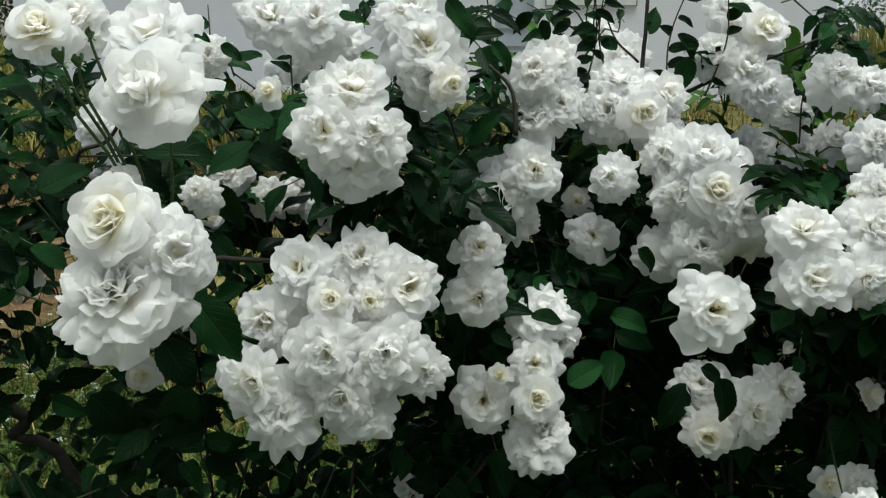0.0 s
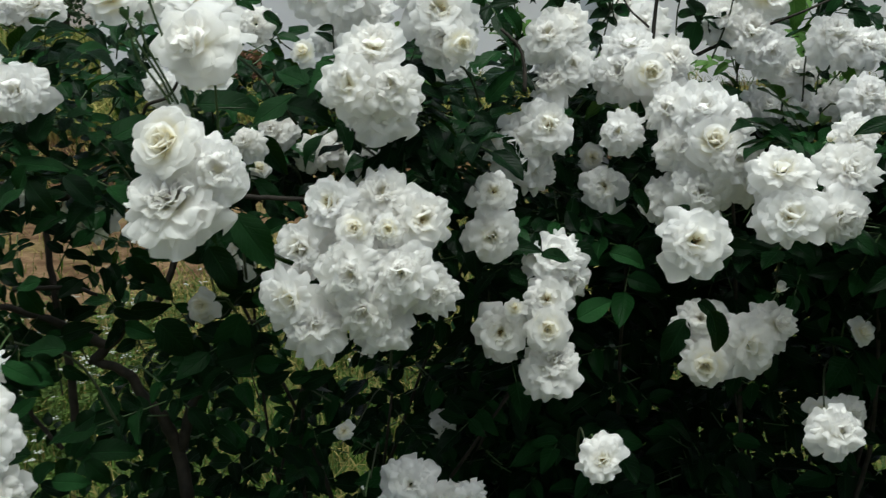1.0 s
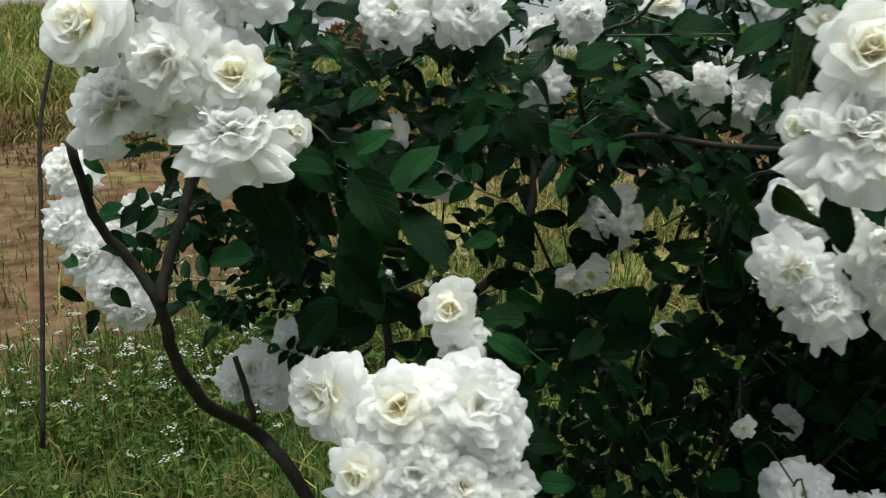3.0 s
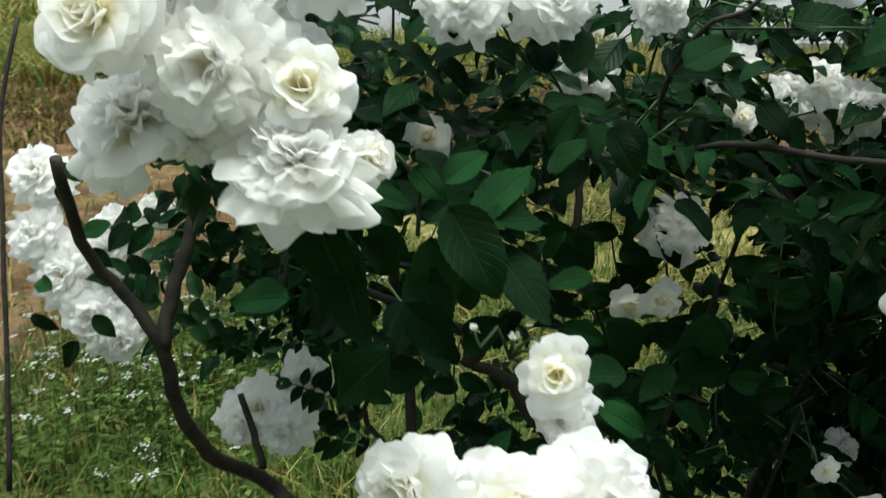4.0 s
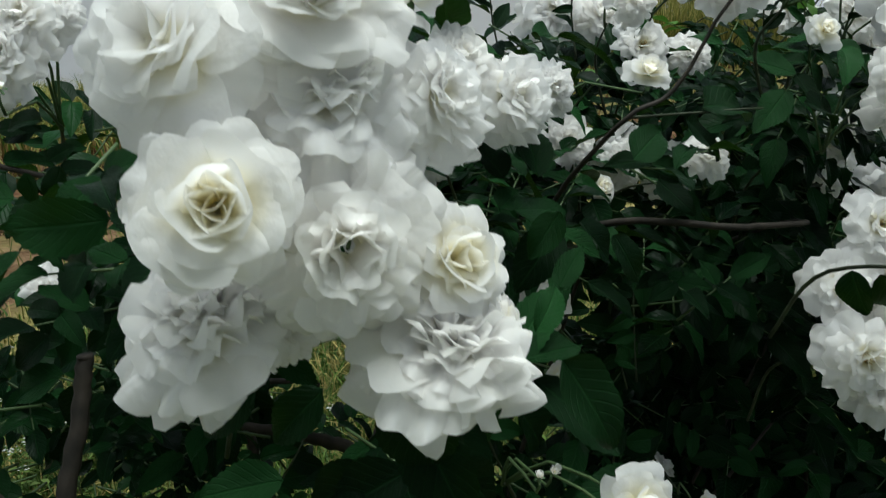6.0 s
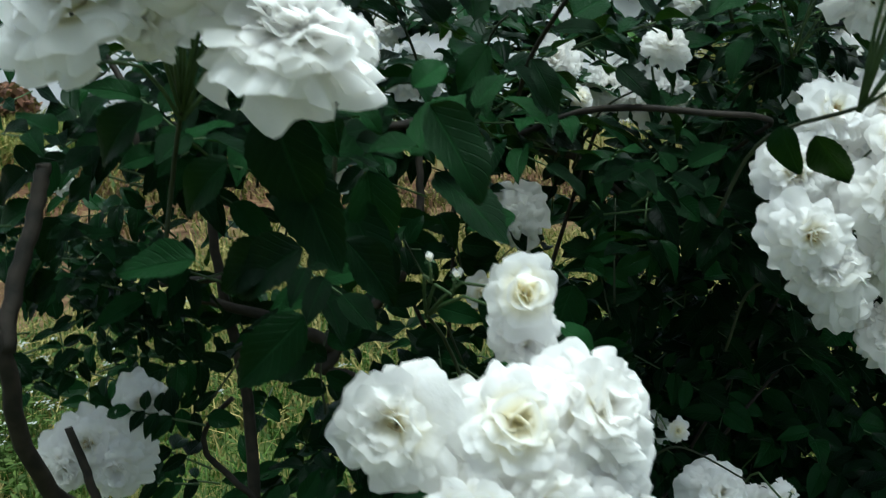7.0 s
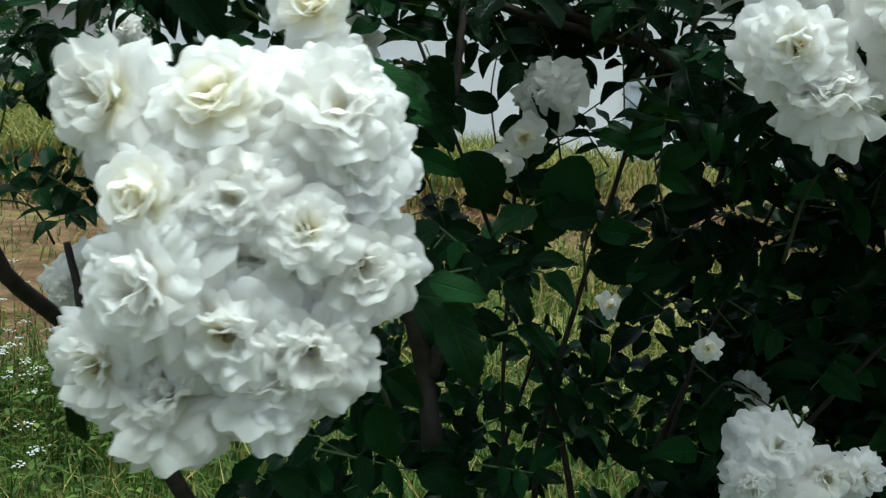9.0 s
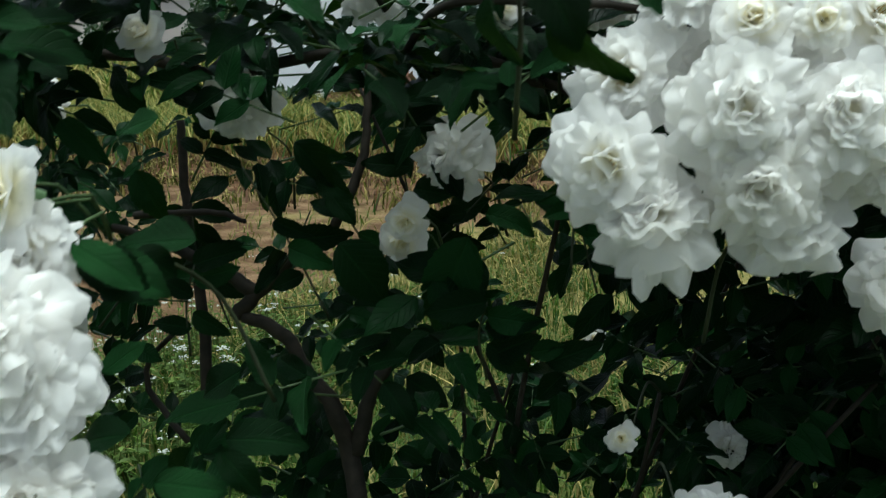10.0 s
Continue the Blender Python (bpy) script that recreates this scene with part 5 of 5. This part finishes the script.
leaf("mid", (-0.596, 0.735, 1.138), (-0.569, 0.738, 1.109), (0.07, -0.80, 0.60))
leaf("mid", (-0.698, 0.765, 1.021), (-0.755, 0.782, 1.010), (-0.10, -0.69, 0.72))
leaf("left", (-0.770, 0.930, 1.090), (-0.814, 0.944, 1.068), (-0.10, -0.74, 0.67))
leaf("left", (-0.740, 0.933, 1.120), (-0.783, 0.945, 1.094), (-0.10, -0.74, 0.67))
cane("left", [(-0.872, 0.979, 1.207), (-0.833, 0.967, 1.195), (-0.813, 0.958, 1.179), (-0.787, 0.950, 1.171), (-0.759, 0.933, 1.133), (-0.750, 0.916, 1.081)], 0.0022, 0.003)
cane("left", [(-0.879, 0.988, 1.234), (-0.878, 0.984, 1.220), (-0.872, 0.979, 1.207)], 0.0018, 0.0022)
leaf("left", (-0.779, 0.696, 1.218), (-0.838, 0.720, 1.211), (-0.40, -0.92, -0.01))
leaf("left", (-0.876, 0.982, 1.214), (-0.919, 1.002, 1.208), (-0.09, -0.52, 0.85))
leaf("left", (-0.868, 0.979, 1.210), (-0.833, 0.985, 1.213), (-0.11, -0.62, 0.78))
leaf("left", (-0.836, 0.972, 1.209), (-0.816, 0.983, 1.220), (-0.07, -0.84, 0.54))
leaf("left", (-0.828, 0.968, 1.202), (-0.794, 0.974, 1.203), (-0.11, -0.62, 0.78))
leaf("left", (-0.846, 0.970, 1.196), (-0.859, 0.978, 1.170), (-0.27, -0.85, 0.46))
leaf("left", (-0.840, 0.969, 1.197), (-0.839, 0.975, 1.176), (-0.19, -0.91, 0.37))
leaf("left", (-0.831, 0.960, 1.174), (-0.810, 0.969, 1.174), (-0.14, -0.72, 0.68))
leaf("left", (-0.823, 0.963, 1.190), (-0.798, 0.969, 1.183), (-0.13, -0.67, 0.73))
leaf("left", (-0.843, 0.960, 1.165), (-0.828, 0.968, 1.158), (-0.14, -0.72, 0.68))
leaf("left", (-0.842, 0.980, 1.232), (-0.872, 0.997, 1.226), (-0.17, -0.82, 0.54))
leaf("left", (-0.870, 0.986, 1.233), (-0.839, 0.992, 1.234), (-0.14, -0.72, 0.68))
leaf("left", (-0.882, 0.991, 1.242), (-0.908, 1.008, 1.236), (-0.13, -0.67, 0.73))
leaf("left", (-0.896, 1.029, 1.073), (-0.933, 1.048, 1.067), (-0.11, -0.62, 0.78))
leaf("left", (-0.860, 1.016, 1.053), (-0.899, 1.029, 1.025), (-0.26, -0.80, 0.54))
leaf("left", (-0.848, 1.012, 1.047), (-0.879, 1.032, 1.050), (-0.13, -0.67, 0.73))
leaf("left", (-0.894, 1.018, 1.034), (-0.933, 1.033, 1.015), (-0.15, -0.78, 0.61))
leaf("left", (-0.851, 1.005, 1.021), (-0.909, 1.025, 1.004), (-0.13, -0.67, 0.73))
leaf("left", (-0.870, 1.025, 1.077), (-0.849, 1.025, 1.048), (-0.08, -0.89, 0.45))
leaf("left", (-0.832, 1.013, 1.062), (-0.857, 1.019, 1.023), (-0.19, -0.91, 0.37))
leaf("left", (-0.832, 0.998, 1.013), (-0.857, 1.003, 0.969), (-0.20, -0.94, 0.28))
leaf("left", (-0.892, 1.049, 0.962), (-0.870, 1.045, 0.919), (-0.20, -0.94, 0.28))
leaf("left", (-0.912, 1.056, 0.973), (-0.942, 1.068, 0.947), (-0.17, -0.82, 0.54))
leaf("left", (-0.845, 1.036, 0.950), (-0.886, 1.050, 0.924), (-0.19, -0.91, 0.37))
leaf("left", (-0.811, 1.055, 1.042), (-0.840, 1.067, 1.017), (-0.19, -0.91, 0.37))
leaf("left", (-0.951, 1.022, 1.007), (-0.989, 1.040, 0.998), (-0.11, -0.62, 0.78))
leaf("left", (-0.973, 1.021, 0.988), (-0.940, 1.026, 0.986), (-0.11, -0.62, 0.78))

# a shoot with fresh light green leaves
cane("right", [(0.743, 1.77, 1.038), (0.729, 1.74, 1.144), (0.692, 1.72, 1.242), (0.642, 1.72, 1.336)], 0.0028, 0.0012, "twig", STEM, .002, 6)
leaf("right", (0.63, 1.72, 1.305), (0.655, 1.73, 1.354), (-0.3, -0.9, 0.45), True)
leaf("right", (0.649, 1.72, 1.265), (0.671, 1.7, 1.32), (0.2, -0.8, 0.6), True)
leaf("right", (0.673, 1.72, 1.237), (0.726, 1.73, 1.282), (0.4, -0.85, 0.3), True)
leaf("right", (0.738, 1.72, 1.173), (0.755, 1.7, 1.228), (-0.3, -0.9, 0.45), True)
leaf("right", (0.699, 1.72, 1.274), (0.741, 1.73, 1.303), (0.2, -0.8, 0.6), True)
leaf("right", (0.66, 1.72, 1.242), (0.618, 1.7, 1.287), (0.4, -0.85, 0.3), True)
leaf("right", (0.722, 1.72, 1.157), (0.69, 1.73, 1.193), (-0.3, -0.9, 0.45), True)
leaf("right", (0.777, 1.72, 1.146), (0.808, 1.7, 1.176), (0.2, -0.8, 0.6), True)
leaf("right", (0.636, 1.72, 1.324), (0.612, 1.73, 1.336), (0.4, -0.85, 0.3), True)
leaf("right", (0.736, 1.72, 1.232), (0.767, 1.7, 1.254), (-0.3, -0.9, 0.45), True)


# ---- stalks and foliage ----
NODES = [("left", Vector((-.80, 1.04, .66))), ("left", Vector((-.81, .87, 1.03)))]


def scatter_canes():
    """The tangle of thin canes inside the hedge; their tips are the nodes that the flower twigs start from."""
    r = random.Random(55)
    for k in range(18):
        x = -.55 + 1.75 * (k + r.random()) / 18
        key = "mid" if x < .3 else "right"
        foot = Vector((r.gauss(-.28 if x < .25 else .62, .07), r.gauss(1.42, .05), -.02))
        tip = Vector((x, r.uniform(1.2, 1.5), r.uniform(.62, 1.12)))
        mid = foot.lerp(tip, .5) + Vector((r.uniform(-.14, .14), r.uniform(-.05, .05), r.uniform(.0, .12)))
        cane(key, [foot, foot.lerp(mid, .5) + Vector((r.uniform(-.05, .05), 0, 0)), mid, tip], r.uniform(.004, .008), .0025, wobble=.005, sides=6)
        NODES.append((key, tip))


scatter_canes()


def stalks():
    """Flowers that stand together share a twig; a thin green stalk leads from it to each of them."""
    r = random.Random(77)
    heads = []
    for b, p, face, size in BLOOMS:
        for h in heads:
            if h[0] == b and (h[1] / len(h[2]) - p).length < .12:
                h[1] += p
                h[2].append((p, face, size))
                break
        else:
            heads.append([b, p.copy(), [(p, face, size)]])
    for b, total, group in heads:
        mean = total / len(group)
        joint = Vector((mean.x + r.uniform(-.02, .02), max(q[0].y for q in group) + r.uniform(.05, .09), min(q[0].z for q in group) - r.uniform(.02, .05)))
        for p, face, size in group:
            back = p - face * .02
            v, f = tube_data(bent([p + face * .1 * size, back, (back + joint) / 2 + Vector((0, .015, .015)), joint], 7, .0008, r), [.0010 + .00008 * i for i in range(7)], 5)
            under(new("flower_stalk", mesh_from("flower_stalk", v, f, [STEM])), bushes[b])
        cane(b, twig_line(b, joint, r), .001 if len(group) < 4 else .0016, .002, "twig", TWIG, .002, 6)


def twig_line(b, joint, r):
    """The way from a flower head down into the bush that stays short and runs behind the other flowers."""
    ends = sorted((q for k, q in NODES if k == b and q.z < joint.z + .02 and q.y > joint.y - .03), key=lambda q: (q - joint).length)[:5]
    ends += [joint + Vector((r.uniform(-.03, .11), r.uniform(.09, .24), -r.uniform(.06, .16))) for _ in range(8)]
    best = None
    for q in ends:
        mid = joint.lerp(q, .5) + Vector((0, .03, .02))
        cost = (q - joint).length * 3.5
        for i in range(1, 8):
            u = i / 7
            p = joint * (1 - u) ** 2 + mid * 2 * u * (1 - u) + q * u * u
            cost += 0 if clear_of_blooms(p, .004) else .35
        if best is None or cost < best[0]:
            best = (cost, [joint + Vector((0, -.004, .004)), mid, q])
    return best[1]


def clear_of_blooms(p, reach, side=1.0):
    for b, c, face, size in BLOOMS:
        d = p - c
        if d.length_squared > .25:
            continue
        for out, share in (((face + Vector((0, -1.2, .25))).normalized(), 1.0), (Vector((-.55, -.83, .0)), side)):
            s = min(max(d.dot(out), 0.0), .45)
            if (d - out * s).length < (size * .5 + reach * .8) * share:
                return False
    return True


def airy(p):
    """The stretch of the hedge that one can see through."""
    if -.86 < p.x < -.18 and (.80 if p.x > -.45 else .60) < p.z < 1.04 and p.y > .7:
        return .3
    if -.86 < p.x < -.28 and .25 < p.z < .7:
        return .35
    if -.45 < p.x < -.32 and .45 < p.z < .82:
        return .5
    return 1.0


def fill(count, seed, xr, yr, zr, size, keep, young=0.0, tries=6):
    """Compound leaves through a stretch of hedge; keep(p) is the share that stays at a place."""
    r = random.Random(seed)
    for _ in range(count):
        for _ in range(tries):
            p = Vector((r.uniform(*xr), r.uniform(*yr), r.uniform(*zr)))
            if r.random() < keep(p) * airy(p) and clear_of_blooms(p, size * 1.2, .45):
                break
        else:
            continue
        key = "left" if p.x < -.62 else "mid" if p.x < .3 else "right"
        w = Vector((r.uniform(-1, 1), r.uniform(-1.1, .5), r.uniform(-.35, .5)))
        spray(key, p, w, size * r.uniform(.75, 1.25), r, r.random() < young)


def front(x):
    """How near to the path the face of the hedge stands."""
    return .98 + .10 * math.sin(x * 5 + 1) + (.10 if x < -.75 else 0) - (.08 if x > .25 else 0)


def recess(z):
    """Under the flowering crown the leaves stand further back."""
    return .8 * min(1, max(0, (1.06 - z) / .3))


def upper(p):
    return (1.0 if p.y > front(p.x) else 0) * (1 if p.z > 1.03 else .5) * (.05 if p.x < -.66 else 1) * (.75 if p.x < -.3 and p.z < 1.12 else 1) * (1 if p.z < 1.18 + .1 * noise.noise(p * 3) else .35)


def lower(p):
    d = noise.noise(Vector((p.x * 4, p.y * 4, p.z * 4)))
    return (1.0 if p.y > front(p.x) + recess(p.z) * .36 else 0) * max(0, min(1, .45 + d * 1.2)) * (.06 if p.x < -.75 else .75 if p.x < .12 else 1) * (.3 if -.8 < p.x < -.25 and p.z > .66 else 1)


fill(560, 101, (-.95, 1.0), (.9, 1.55), (.95, 1.30), .047, upper)
fill(340, 102, (-.80, .15), (1.0, 1.5), (.25, 1.0), .046, lower)
fill(120, 106, (-.15, .25), (1.35, 1.7), (.0, .75), .048, lower)
fill(900, 103, (.10, 1.25), (.9, 1.75), (.05, 1.08), .05, lambda p: 1.0 if p.y > front(p.x) + recess(p.z) else 0)
fill(600, 107, (.02, 1.3), (1.3, 2.1), (.0, .95), .06, lambda p: 1.0 if p.y < 1.85 + .3 * noise.noise(p * 4) - .5 * max(0, p.z - .6) else 0)
fill(160, 104, (-.2, 1.2), (1.2, 1.7), (1.15, 1.40), .042, lambda p: .8, .2)
fill(12, 108, (-.78, -.56), (.74, 1.05), (.98, 1.13), .044, lambda p: 1.0)
fill(34, 128, (-.86, -.73), (1.02, 1.14), (.82, .98), .022, lambda p: 4.5)
fill(5, 109, (-.92, -.58), (.95, 1.22), (.76, 1.02), .030, lambda p: 1.0)
fill(130, 121, (-.40, .2), (1.3, 1.66), (.15, .95), .052, lambda p: .2 if p.x < -.22 and p.z > .7 else 1.0)
fill(50, 122, (-.66, -.38), (1.18, 1.5), (.2, .70), .05, lambda p: 1.0)
fill(12, 127, (-.75, -.4), (1.0, 1.3), (.45, .8), .046, lambda p: 1.0)
fill(12, 123, (-.66, -.36), (.98, 1.25), (.55, .88), .046, lambda p: 1.0)
fill(14, 124, (-.96, -.70), (1.15, 1.5), (1.05, 1.2), .045, lambda p: 1.0)
fill(220, 125, (1.15, 1.9), (.95, 1.9), (.0, 1.0), .055, lambda p: max(0, 1 - ((p.x - 1.1) / .8) ** 2 - ((p.y - 1.4) / .7) ** 4) * (1 if p.z < 1.05 - (p.x - 1.1) * .5 else 0), tries=3)
fill(112, 111, (-.6, -.05), (.95, 1.32), (1.08, 1.30), .044, lambda p: 1.0)
fill(30, 112, (-.85, -.58), (.8, 1.15), (1.06, 1.26), .042, lambda p: 1.0)
fill(90, 110, (.45, 1.25), (1.25, 1.75), (1.08, 1.36), .040, lambda p: 1.0 if p.z < 1.24 or p.x < .5 else 0, .45)
fill(14, 126, (-.92, -.66), (.95, 1.2), (.93, 1.06), .04, lambda p: 1.0)
fill(28, 105, (-1.0, -.75), (1.15, 1.5), (.75, 1.1), .038, lambda p: .7)


def window_leaves():
    """Single rounded leaves on thin twigs in the airy stretch."""
    r = random.Random(140)
    for k in range(15):
        foot = Vector((r.uniform(-.78, -.16), r.uniform(1.02, 1.3), r.uniform(.72, .95)))
        way = Vector((r.uniform(-.6, .6), r.uniform(-.2, .2), r.uniform(.3, 1))).normalized()
        tip = foot + way * r.uniform(.08, .16)
        cane("mid", [foot, foot.lerp(tip, .5) + Vector((r.uniform(-.012, .012), 0, .006)), tip], .0014, .0008, "twig", TWIG, .001, 5)
        for i in range(r.choice((3, 4, 5))):
            p = foot.lerp(tip, .3 + .7 * i / 4)
            d = Vector((r.choice((-1, 1)) * r.uniform(.5, 1), r.uniform(-.4, .2), r.uniform(-.7, .5))).normalized()
            leaf("mid", p, p + d * r.uniform(.034, .058), (r.uniform(-.4, .4), -1, r.uniform(.0, .8)))


window_leaves()


def sprig(key, foot, tip, r, bud=False):
    """A thin upright shoot with small leaves and perhaps a closed bud at its end."""
    foot, tip = Vector(foot), Vector(tip)
    mid = foot.lerp(tip, .5) + Vector((r.uniform(-.015, .015), r.uniform(-.01, .01), 0))
    cane(key, [foot, mid, tip], .0016, .0009, "twig", TWIG, .001, 5)
    for i in range(r.choice((5, 6, 7))):
        u = .15 + .8 * i / 6
        p = foot.lerp(mid, u * 2) if u < .5 else mid.lerp(tip, u * 2 - 1)
        d = Vector((r.choice((-1, 1)) * r.uniform(.5, 1), r.uniform(-.5, .2), r.uniform(-.3, .7))).normalized()
        leaf(key, p, p + d * r.uniform(.022, .042), (r.uniform(-.4, .4), -.8, r.uniform(.3, 1)))
    if bud:
        rose(key, "greenbud", tip, .022, (r.uniform(-.2, .2), -.3, .95))


def top_sprigs():
    """Shoots that stand up over the crown of the hedge."""
    r = random.Random(150)
    for x0, z0, x1, z1, bud in ((.07, 1.22, .06, 1.41, False), (.13, 1.25, .17, 1.41, True), (.20, 1.24, .22, 1.40, True), (.245, 1.26, .235, 1.41, True), (.33, 1.24, .36, 1.42, False), (.385, 1.25, .41, 1.41, False), (.53, 1.18, .55, 1.33, False), (-.32, 1.22, -.34, 1.38, False), (-.22, 1.24, -.20, 1.40, False)):
        sprig("mid" if x0 < .3 else "right", (x0, 1.33, z0), (x1, 1.34, z1), r, bud)


top_sprigs()
fill(70, 134, (.0, .45), (1.3, 1.65), (.3, .82), .055, lambda p: 1.0)
fill(26, 133, (-.30, -.05), (1.0, 1.12), (1.09, 1.2), .042, lambda p: 1.0)
fill(24, 131, (-.45, -.15), (1.12, 1.3), (1.11, 1.2), .045, lambda p: 1.0)
stalks()


def settle_leaves():
    """The leaves nearest to the path become objects of their own, the rest one mesh a bush."""
    for (key, sort), items in LOOSE.items():
        if sort == "stem":
            v, f = [], []
            for a, b in items:
                p, q = tube_data([a, a.lerp(b, .5), b], [.0014, .0012, .0008], 4)
                f += [tuple(i + len(v) for i in k) for k in q]
                v += p
            tagged(under(new("leaf_stalk_tangle", mesh_from("leaf_stalk_tangle", v, f, [STEM])), bushes[key]), kind="stuff")
            continue
        items = sorted(items, key=lambda k: k[0].translation.y)
        near = 170 if sort == "leaf" else 8
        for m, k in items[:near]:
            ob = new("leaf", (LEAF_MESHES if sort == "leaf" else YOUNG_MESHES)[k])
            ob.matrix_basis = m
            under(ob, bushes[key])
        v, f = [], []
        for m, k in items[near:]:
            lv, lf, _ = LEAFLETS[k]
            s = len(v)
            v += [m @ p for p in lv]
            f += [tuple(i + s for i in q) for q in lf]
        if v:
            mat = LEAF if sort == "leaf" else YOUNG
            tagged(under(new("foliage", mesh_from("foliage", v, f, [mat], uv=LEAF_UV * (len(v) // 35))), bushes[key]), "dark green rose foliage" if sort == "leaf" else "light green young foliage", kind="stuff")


settle_leaves()
